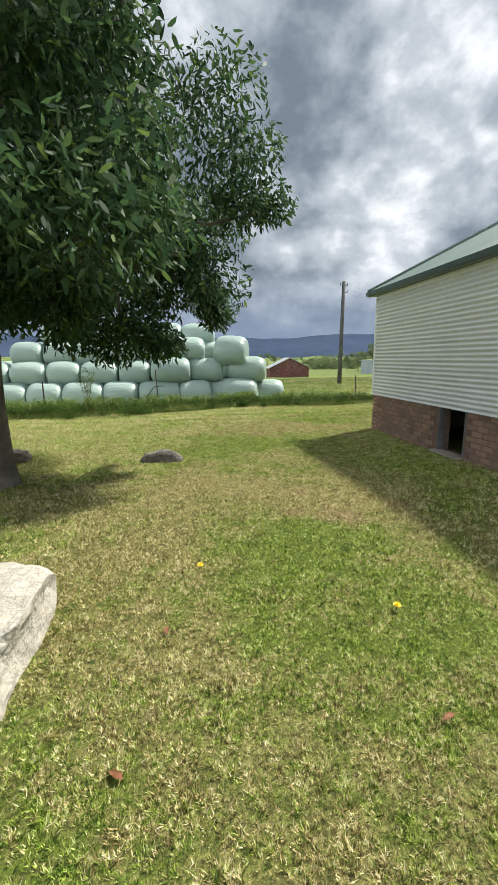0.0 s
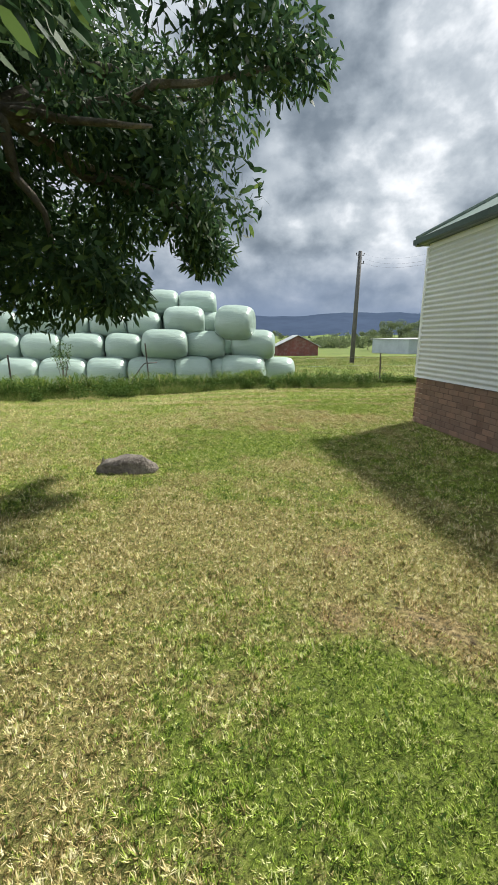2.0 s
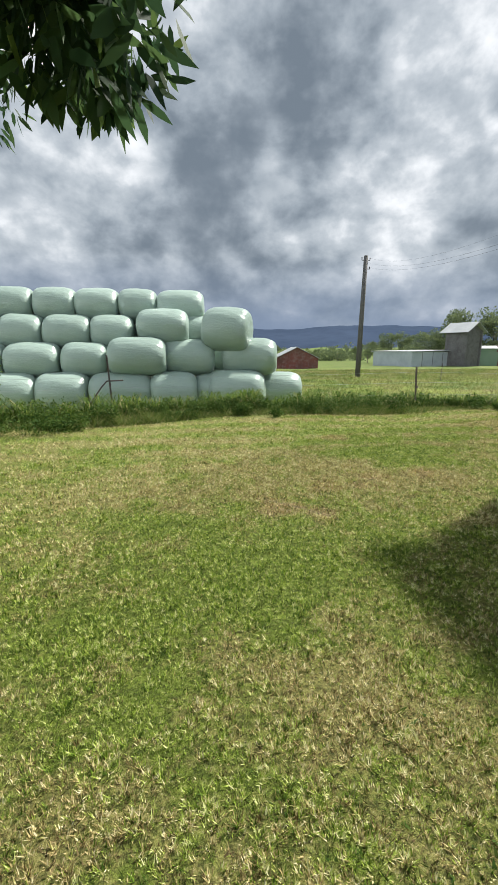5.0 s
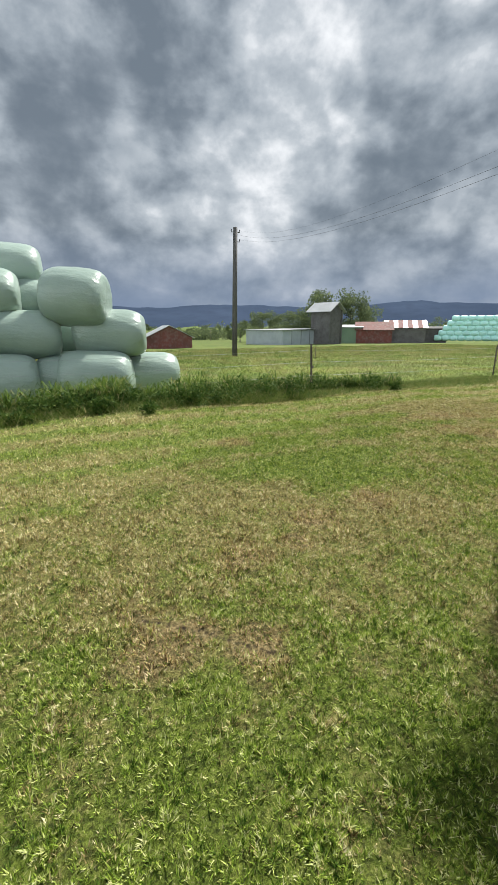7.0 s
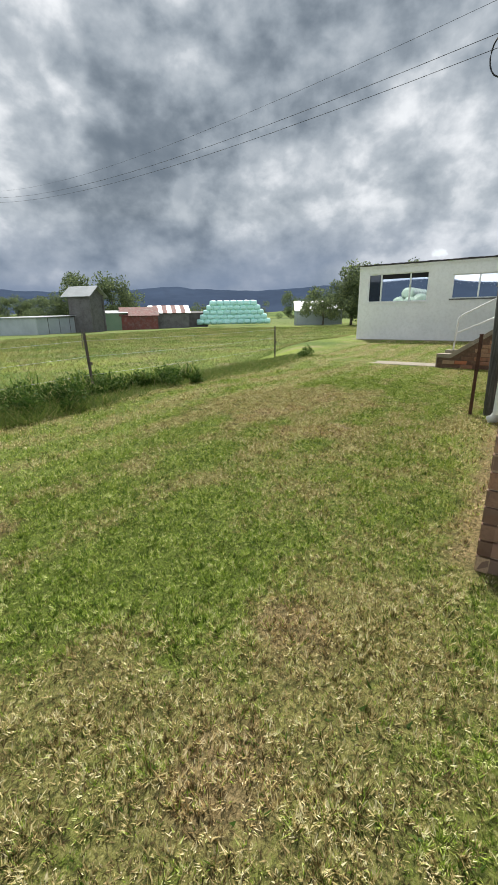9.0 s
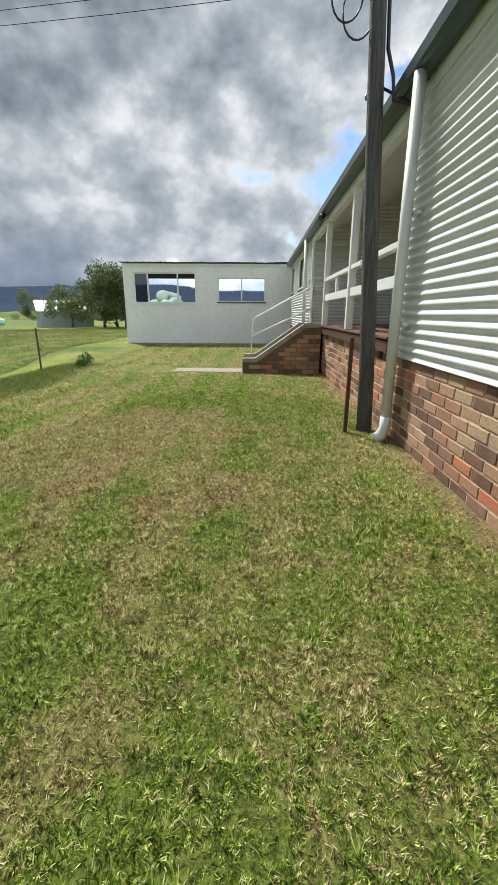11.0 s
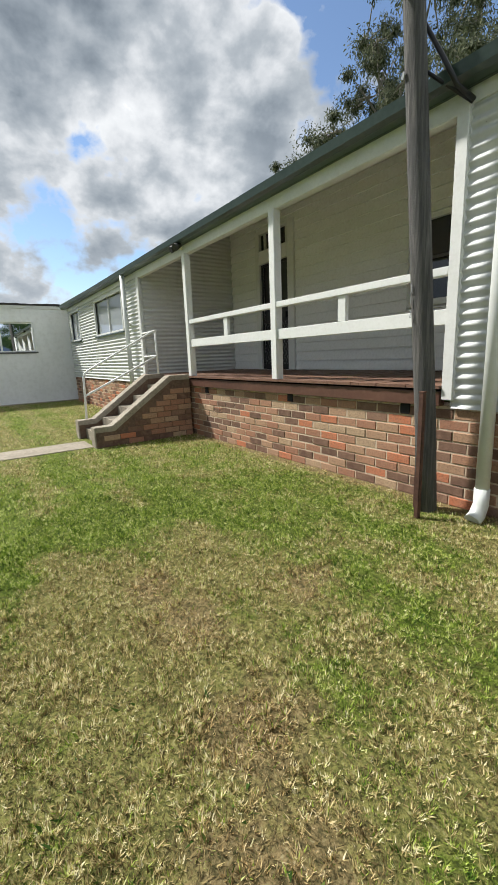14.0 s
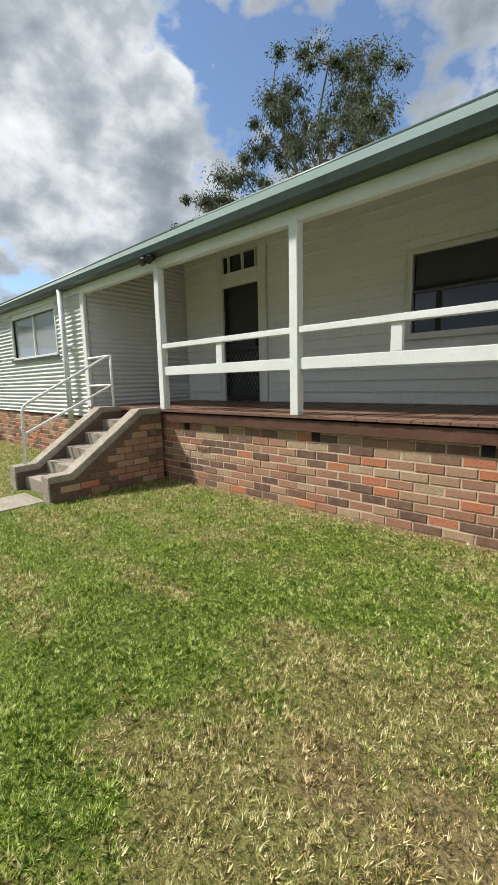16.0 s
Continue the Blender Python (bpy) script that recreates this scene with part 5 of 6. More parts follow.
gum_tree(22.0, -26.3, 23.8, 4, "tall spreading gum tree with pale limbs behind the house")
gum_tree(31.5, -26.0, 18.0, 9, "smaller gum tree behind the house roof")


def far_tree(x, y, w, h, seed, label="dark bushy tree beyond the sheds", per=300):
    g = float(ground_z(x, y))
    tree = thing("far_tree", label, "tree", "far trees", at=(x, y, g))
    r2 = np.random.default_rng(seed)
    bm = bmesh.new()
    limb(bm, (0, 0, -0.2), (0, 0, h * 0.6), h * 0.03, h * 0.012, 0.05, 6, seed)
    part("trunk", bm, M_BARK, tree)
    cs, rs = [], []
    for _ in range(26):
        u, v = r2.normal() * 0.36, r2.random()
        cs.append((u * w, r2.normal() * 0.3 * w, h * (0.22 + 0.66 * v) * (1 - 0.25 * abs(u))))
        rs.append(h * (0.10 + 0.09 * r2.random()))
    leaf_cloud("crown", cs, rs, per, h * 0.032, M_FARLEAF, 0.8, 0.1, 0.6, tree)


def build_far_trees():
    eye = Vector((-2.9, -1.7, 0))
    def by(yaw, d):
        a = radians(yaw)
        return eye.x - math.sin(a) * d, eye.y + math.cos(a) * d
    spots = [(-65, 66, 6, 6), (-70, 64, 9, 7), (-74.5, 58, 8, 7.5), (-27, 92, 9, 7), (-30, 96, 10, 8), (-33, 96, 11, 9.5), (-36, 92, 11, 11.5), (-38.5, 95, 9, 10), (-24, 105, 8, 5), (-20, 130, 10, 5), (-16, 140, 12, 5), (-11, 135, 12, 6), (-7, 140, 12, 5.5),
             (-44, 130, 12, 5), (-48, 120, 10, 5), (-52, 120, 10, 6), (-55, 110, 12, 6), (-62, 95, 9, 7), (-66, 72, 7, 4.5), (-68.5, 62, 8, 7.5), (-71, 60, 8, 8.5), (-73.5, 60, 8, 8), (-76, 66, 9, 6.5), (-80, 70, 9, 7),
             (-2, 150, 12, 6), (3, 150, 12, 6), (9, 150, 12, 6), (15, 140, 12, 6)]
    for i, (yaw, d, w, h) in enumerate(spots):
        x, y = by(yaw, d)
        far_tree(x, y, w, h, 20 + i)


build_far_trees()


def build_far_woods():
    """A broken belt of dark scrub and trees across the valley floor."""
    r2 = np.random.default_rng(31)
    cs, rs = [], []
    for _ in range(520):
        a = radians(-18 + 112 * r2.random())
        dist = 150 + 60 * r2.random()
        if math.sin(a * 23) + math.sin(a * 9.1 + 2) < -0.5:
            continue
        x, y = -3 + math.sin(a) * dist, -2 + math.cos(a) * dist
        h = 1.6 + 2.6 * r2.random()
        cs.append((x, y, float(ground_z(x, y)) + h * 0.8))
        rs.append(h)
    tagged(leaf_cloud("far_woods", cs, rs, 130, 0.75, M_FARLEAF, 0.8, 0.0, 0.7), "broken belt of dark scrub and trees across the valley", "trees", kind="stuff")


build_far_woods()


def build_dry_shrub():
    g = float(ground_z(-7.44, 5.4))
    shrub = thing("dry_shrub", "spindly half-dead shrub standing in the rank grass", "shrub", at=(-7.44, 5.4, g))
    tips = []
    for k in range(7):
        bm = bmesh.new()
        a = k * 2.4
        tip = Vector((math.cos(a) * (0.10 + 0.03 * k), math.sin(a) * 0.15, 0.75 + 0.09 * k))
        limb(bm, (0, 0, -0.05), tip, 0.012, 0.004, 0.12, 6, 40 + k)
        part("stem", bm, M_BARK, shrub)
        tips += [tip, tip * 0.8]
    leaf_cloud("leaves", tips, [0.11] * len(tips), 45, 0.055, M_WEED, 0.9, 0.3, 0.35, shrub)


build_dry_shrub()


# ---- stones and log ----
def rock(name, at, size, seed, mat, label, cat="rock", rough=0.3):
    bm = bmesh.new()
    bmesh.ops.create_icosphere(bm, subdivisions=4, radius=1.0)
    for v in bm.verts:
        p = v.co.copy()
        c = Vector((max(-0.72, min(0.72, p.x)), max(-0.72, min(0.72, p.y)), max(-0.65, min(0.62, p.z))))
        n = noise.fractal(p * 1.3 + Vector((seed, 0, 0)), 0.9, 2.0, 5)
        v.co = Vector((c.x * size[0], c.y * size[1], c.z * size[2])) * (1 + rough * n)
    for f in bm.faces:
        f.smooth = False
    solid(name, bm, mat, label, cat, m=pose(*at, 0, 0, seed * 40))


rock("boulder", (-5.38, -6.77, 0.14), (0.70, 0.54, 0.40), 2.3, M_ROCK, "large pale limestone boulder on the lawn", rough=0.17)
rock("stone", (-7.05, -1.95, 0.07), (0.42, 0.22, 0.16), 5.1, M_LOG, "dark flat stone by the tree trunk")


def build_log():
    bm = bmesh.new()
    pts = [(-0.34, 0.02, 0.07), (-0.22, 0, 0.11), (0.0, 0.01, 0.14), (0.2, 0, 0.13), (0.36, -0.02, 0.06)]
    tube(bm, pts, [0.06, 0.12, 0.15, 0.14, 0.07], 20)
    bmesh.ops.subdivide_edges(bm, edges=bm.edges[:], cuts=2, use_grid_fill=True)
    for v in bm.verts:
        n = noise.fractal(v.co * 5 + Vector((3, 1, 0)), 0.8, 2.0, 4)
        v.co.y = max(-0.115, min(0.12, v.co.y))
        v.co.z = min(v.co.z, 0.265 + 0.10 * v.co.x)
        v.co += Vector((0.03 * n, 0.04 * n, 0.025 * n))
    t = thing("log", "weathered dark rotting log lying on the lawn", "log", at=(-4.62, -2.28, -0.075))
    t.scale = (0.92, 0.92, 0.92)
    t.rotation_euler[2] = radians(-6)
    part("trunk", bm, M_LOG, t)
    for k, (x, h) in enumerate(((-0.3, 0.13), (0.06, 0.1), (0.22, 0.07))):
        bm = bmesh.new()
        limb(bm, (x, 0, 0.12), (x + 0.05, -0.03, 0.14 + h), 0.022, 0.006, 0.1, 6, k)
        part("snag", bm, M_LOG, t)


build_log()


# ---- white outbuilding ----
def build_outbuilding():
    ob = thing("outbuilding", "low white rendered outbuilding with broad windows", "outbuilding", at=(16.7, 3.0, 0))
    o = Vector((-16.7, -3.0, 0))
    x, y0, y1 = 16.7, -3.2, 6.6
    wins = [(3.74, 6.2, 1.56, 2.70), (0.98, 2.86, 1.62, 2.52)]
    bm = bmesh.new()
    pierced(bm, x, x + 0.2, y0, y1, -0.1, 3.0, wins)
    part("wall", bm, M_RENDER, ob, off=o)
    for q in ((x + 0.2, x + 6, y1 - 0.2, y1), (x + 0.2, x + 6, y0, y0 + 0.2), (x + 5.8, x + 6, y0 + 0.2, y1 - 0.2)):
        bm = bmesh.new()
        box(bm, *q, -0.1, 2.98)
        part("wall", bm, M_RENDER, ob, off=o)
    bm = bmesh.new()
    n = 70
    lo, hi = [], []
    for i in range(n + 1):
        y = y0 - 0.15 + (y1 - y0 + 0.3) * i / n
        d = 0.012 * (i % 2) + 0.02 * noise.noise(Vector((y * 1.5, 0, 0)))
        lo.append((x - 0.18, y, 3.06 + d))
        hi.append((x + 6.2, y, 3.4 + d))
    vs = [[bm.verts.new(p) for p in r] for r in (lo, hi)]
    for i in range(n):
        bm.faces.new((vs[0][i], vs[0][i + 1], vs[1][i + 1], vs[1][i]))
    bmesh.ops.solidify(bm, geom=bm.faces[:], thickness=0.03)
    part("roof", bm, M_GREYWOOD, ob, "dark corrugated roof edge", off=o)
    bm = bmesh.new()
    box(bm, x - 0.04, x, y0, y1, 2.93, 3.02)
    part("fascia", bm, M_RENDER, ob, off=o)
    for k, w in enumerate(wins):
        win = new("window")
        win.parent = ob
        win.location = o
        bm = bmesh.new()
        t = 0.04
        for q in ((w[0], w[0] + t, w[2], w[3]), (w[1] - t, w[1], w[2], w[3]), (w[0] + t, w[1] - t, w[3] - t, w[3]), (w[0] + t, w[1] - t, w[2], w[2] + t)):
            box(bm, x + 0.05, x + 0.11, q[0], q[1], q[2], q[3])
        part("window_frame", bm, M_WHITE, win)
        bm = bmesh.new()
        box(bm, x - 0.03, x + 0.06, w[0] - 0.05, w[1] + 0.05, w[2] - 0.05, w[2])
        part("window_sill", bm, M_GREYWOOD if k else M_RENDER, win)
        bars = (4.46, 5.65) if k == 0 else (1.92,)
        ed = [w[0], *bars, w[1]]
        for a, b in zip(ed, ed[1:]):
            bm = bmesh.new()
            top = w[3] - (0.22 if k == 0 else 0.0)
            dark = k == 0 and a >= 5.6
            box(bm, x + 0.085, x + 0.092, a, b, w[2], w[3] if dark else top)
            part("pane", bm, M_GLASS if dark else M_REFLECT, win)
            if k == 0 and not dark:
                bm = bmesh.new()
                box(bm, x + 0.08, x + 0.09, a, b, top, w[3])
                part("blind", bm, M_DARK, win)
        for b in bars:
            bm = bmesh.new()
            box(bm, x + 0.045, x + 0.105, b - 0.025, b + 0.025, w[2], w[3])
            part("mullion", bm, M_WHITE, win)
    bm = bmesh.new()
    box(bm, x - 0.3, x + 0.02, y0, y1 + 0.1, -0.1, 0.012)
    part("footing", bm, M_CONCRETE, ob, off=o)


build_outbuilding()


# ---- far sheds ----
def gable(name, label, x, y, turn, w, d, eave, peak, wall, roof, over=0.3, z=None, dark_bays=(), sheets=None):
    g = float(ground_z(x, y)) if z is None else z
    t = thing(name, label, name.replace("_", " "), at=(x, y, g))
    t.rotation_euler[2] = radians(turn)
    bm = bmesh.new()
    prism(bm, [(-w / 2, -0.4), (w / 2, -0.4), (w / 2, eave), (0, peak), (-w / 2, eave)], "y", -d / 2, d / 2)
    part("wall", bm, wall, t)
    k = (peak - eave) / (w / 2)
    for s in (-1, 1):
        a, b = (s * (w / 2 + over), eave - over * k + 0.05), (0, peak + 0.05)
        n = 9 if sheets else 1
        for i in range(n):
            bm = bmesh.new()
            y0, y1 = -d / 2 - over + (d + 2 * over) * i / n, -d / 2 - over + (d + 2 * over) * (i + 1) / n
            prism(bm, [a, b, (b[0], b[1] + 0.06), (a[0], a[1] + 0.06)], "y", y0, y1)
            part("roof_sheet" if sheets else "roof", bm, sheets if sheets and i % 2 else roof, t)
    # near-black panel on the solid wall imitates the shade of an open bay
    for px, pw, ph in dark_bays:
        bm = bmesh.new()
        box(bm, px - pw / 2, px + pw / 2, -d / 2 - 0.04, -d / 2 - 0.004, 0.0, ph)
        part("door", bm, M_DARK, t)
    return t


def build_far_sheds():
    gable("brick_hut", "small red brick hut with a pale iron roof", 10.6, 52.0, -5, 5.6, 5.0, 1.65, 3.0, M_OLDRED, M_TINROOF, z=-1.4)
    # long grey shed, turned with one corner to the lawn
    t = thing("shed", "long grey iron shed with a pale low-pitched roof", "shed", at=(29.8, 55.6, -1.3))
    t.rotation_euler[2] = radians(14)
    bm = bmesh.new()
    box(bm, 0, 8.2, 0, 9.0, -0.5, 2.35)
    part("wall", bm, M_TIN, t)
    bm = bmesh.new()
    prism(bm, [(-0.3, 2.36), (8.6, 2.55), (8.6, 2.63), (-0.3, 2.44)], "y", -0.4, 9.4)
    part("roof", bm, M_TINROOF, t)
    for x in (2.0, 4.1, 6.1):
        bm = bmesh.new()
        box(bm, x, x + 0.06, -0.03, 0.0, 0, 2.3)
        part("sheet_joint", bm, M_GREYWOOD, t)
    # grain tower
    t = gable("timber_tower", "tall weathered timber tower with a gabled iron roof", 38.8, 57.0, 22, 3.6, 3.4, 5.2, 6.3, M_GREYWOOD, M_TINROOF, 0.7, z=-0.95)
    for q in (-1.85, 1.85):
        bm = bmesh.new()
        box(bm, q - 0.12, q + 0.12, -1.95, -1.7, -0.3, 5.2)
        part("corner_post", bm, M_GREYWOOD, t)
    gable("green_shed", "faded green iron shed", 46.5, 61.0, 50, 5.5, 5.0, 2.5, 2.9, M_FARGREEN, M_TINROOF, z=-1.0)
    gable("barn", "rusty red iron barn with a dark open bay", 50.0, 58.0, 50, 6.0, 6.0, 2.0, 3.3, M_OLDRED, M_OLDRED, z=-0.9, dark_bays=((1.6, 2.2, 1.9),))
    gable("barn", "old timber barn with a striped rust and silver roof", 54.8, 55.5, 48, 6.4, 6.6, 2.2, 3.4, M_GREYWOOD, M_TINROOF, z=-0.75, sheets=M_OLDRED)
    gable("lean_to", "dark weathered timber lean-to beside the barn", 59.5, 53.0, 45, 3.0, 4.0, 2.0, 2.3, M_GREYWOOD, M_GREYWOOD, z=-0.7)
    gable("cottage", "pale far cottage among the trees", 63.0, 30.0, 30, 9.0, 7.0, 2.2, 3.6, M_TIN, M_TINROOF, z=-0.8)


build_far_sheds()


def build_teal_stack():
    mesh = bale_mesh("turquoise_bale", 1.25, 0.55, 3, M_TEAL, 0.6)
    c, run = Vector((62.5, 46.5, -0.75)), Vector((0.62, -0.785, 0))
    for row in range(5):
        n = 11 - row
        for i in range(n):
            p = c + run * ((i - (n - 1) / 2) * 1.24) + Vector((0, 0, 0.5 + row * 0.80))
            ob = new("turquoise_bale", mesh)
            ob.matrix_world = Matrix.Translation(p) @ pose(0, 0, 0, 0, 0, -51.7)
            tagged(ob, "turquoise film-wrapped silage bale in the far stack", "silage bale", "far turquoise bales")


build_teal_stack()


# ---- small things on the lawn ----
def build_dandelions():
    for x, y in ((-4.115, -6.06), (-2.96, -6.75)):
        d = thing("dandelion", "bright yellow dandelion flower in the lawn", "flower", "dandelions", at=(x, y, float(ground_z(x, y))))
        bm = bmesh.new()
        tube(bm, [(0, 0, 0), (0.006, 0, 0.032)], 0.003, 5)
        part("stem", bm, M_WEED, d)
        bm = bmesh.new()
        for ring in range(3):
            for k in range(14):
                a = k * 0.4488 + ring * 0.2
                r = 0.024 - ring * 0.006
                p = Vector((0.006, 0, 0.032 + ring * 0.003))
                tip = p + Vector((math.cos(a) * r, math.sin(a) * r, 0.006 + ring * 0.004))
                s = Vector((-math.sin(a), math.cos(a), 0)) * 0.004
                bm.faces.new([bm.verts.new(q) for q in (p - s * 0.3, tip - s, tip + s, p + s * 0.3)])
        part("petals", bm, M_DANDELION, d)
    for k, (x, y, a) in enumerate(((-3.12, -7.5, 20), (-4.32, -6.74, 80), (-4.46, -7.54, 140))):
        bm = bmesh.new()
        pts = [(-0.035, 0, 0), (-0.012, 0.014, 0.006), (0.02, 0.012, 0.008), (0.04, 0, 0.003), (0.02, -0.012, 0.008), (-0.012, -0.014, 0.006)]
        bm.faces.new([bm.verts.new(p) for p in pts])
        bmesh.ops.solidify(bm, geom=bm.faces[:], thickness=0.002)
        solid("fallen_leaf", bm, M_BROWNLEAF, "curled brown fallen leaf on the lawn", "leaf", "fallen leaves", m=pose(x, y, float(ground_z(x, y)) + 0.016, 4, 6, a))


build_dandelions()


# ---- grass ----
def blades(name, x, y, length, width, lean, mat, label, category="grass"):
    n = len(x)
    a = rng.random(n) * 6.2832
    b = rng.random(n) * 6.2832
    z = ground_z(x, y) - 0.004
    base = np.stack([x, y, z], 1)
    side = np.stack([np.cos(a), np.sin(a), np.zeros(n)], 1) * (width * (0.6 + 0.8 * rng.random(n)))[:, None] * 0.5
    ln = length * (0.55 + 0.9 * rng.random(n))
    tilt = lean * (0.4 + rng.random(n))
    way = np.stack([np.cos(b) * np.sin(tilt), np.sin(b) * np.sin(tilt), np.cos(tilt)], 1) * ln[:, None]
    bend = np.stack([np.cos(b), np.sin(b), -0.55 * np.ones(n)], 1) * (ln * 0.28)[:, None]
    tri = np.stack([base - side, base + side, base + way + bend], 1)
    ob = new(name, arrays(name, tri.reshape(-1, 3), 3, mat))
    tagged(ob, label, category, kind="stuff")


def off_house(x, y):
    house_in = (x > -0.03) & (x < 16.25) & (y < 0.04) & (y > -8.7)
    stairs_in = ((x > 7.8) & (x < 9.05) & (y < 1.63) & (y > -0.1)) | ((x > 7.93) & (x < 8.68) & (y < 4.3) & (y > 1.5))
    shed_in = (x > 16.3) & (y < 6.7)
    return ~(house_in | stairs_in | shed_in)


def scatter(n, x0, x1, y0, y1, keep=None):
    x = x0 + (x1 - x0) * rng.random(n)
    y = y0 + (y1 - y0) * rng.random(n)
    ok = off_house(x, y)
    if keep is not None:
        ok &= keep(x, y)
    return x[ok], y[ok]


def near_line(x, y, reach):
    """Within reach of the mown walking line across the lawn."""
    best = np.full(len(x), 1e9)
    line = ((-4.1, -8.0), (-3.5, -4.5), (-2.6, -0.5), (-0.6, 1.2), (2.2, 2.2), (4.2, 1.6))
    for (ax, ay), (bx, by) in zip(line, line[1:]):
        t = np.clip(((x - ax) * (bx - ax) + (y - ay) * (by - ay)) / ((bx - ax) ** 2 + (by - ay) ** 2), 0, 1)
        best = np.minimum(best, np.hypot(x - ax - t * (bx - ax), y - ay - t * (by - ay)))
    return best < reach


def lumps(x, y, cell, seed):
    """Smooth random field, 0 to 1, with humps about one cell wide."""
    grid = np.random.default_rng(seed).random((400, 400))
    u, v = (x + 14) / cell, (y + 14) / cell
    i, j = np.floor(u).astype(int), np.floor(v).astype(int)
    fu, fv = smooth01(u - i), smooth01(v - j)
    i, j = i % 399, j % 399
    return (grid[i, j] * (1 - fu) + grid[i + 1, j] * fu) * (1 - fv) + (grid[i, j + 1] * (1 - fu) + grid[i + 1, j + 1] * fu) * fv


def tufts(name, x, y, per, length, width, spread, mat, label):
    """Small tufts whose blades fan out from a crown, in humps with dark gaps left between."""
    hump = 0.55 * lumps(x, y, 0.055, 3) + 0.45 * lumps(x, y, 0.13, 4)
    stay = rng.random(len(x)) < 0.40 + 1.5 * np.clip(hump - 0.25, 0, 1)
    x, y, hump = x[stay], y[stay], hump[stay]
    n = len(x)
    size = np.repeat((0.55 + 0.6 * rng.random(n)) * (0.45 + 1.1 * hump), per)
    turn = np.repeat(rng.random(n) * 6.2832, per) + rng.normal(size=n * per) * 1.3
    X, Y = np.repeat(x, per), np.repeat(y, per)
    r = spread * rng.random(n * per)
    X, Y = X + np.cos(turn) * r, Y + np.sin(turn) * r
    m = len(X)
    base = np.stack([X, Y, ground_z(X, Y) - 0.003], 1)
    face = turn + 1.5708 + rng.normal(size=m) * 0.5
    side = np.stack([np.cos(face), np.sin(face), np.zeros(m)], 1) * (width * (0.6 + 0.8 * rng.random(m)))[:, None] * 0.5
    ln = length * size * (0.5 + 0.8 * rng.random(m))
    tilt = 0.25 + 0.95 * rng.random(m)
    way = np.stack([np.cos(turn) * np.sin(tilt), np.sin(turn) * np.sin(tilt), np.cos(tilt)], 1) * ln[:, None]
    tri = np.stack([base - side, base + side, base + way], 1)
    tagged(new(name, arrays(name, tri.reshape(-1, 3), 3, mat)), label, "grass", kind="stuff")


def grassed(x, y):
    """False along the torn edges of the turf, and thinner where it is dead."""
    ok = np.ones(len(x), bool)
    for px, py, reach in BARE:
        ok &= (np.hypot(x - px, y - py) > reach * (0.4 + 0.6 * rng.random(len(x)))) | (rng.random(len(x)) < 0.85)
    for (ax, ay), (bx, by) in SCARS:
        t = np.clip(((x - ax) * (bx - ax) + (y - ay) * (by - ay)) / ((bx - ax) ** 2 + (by - ay) ** 2), 0, 1)
        ok &= np.hypot(x - ax - t * (bx - ax), y - ay - t * (by - ay)) > 0.016 + 0.03 * rng.random(len(x))
    ok &= (y > 0.12 + 0.1 * rng.random(len(x))) | (x < -0.1) | (rng.random(len(x)) < 0.35)
    return ok


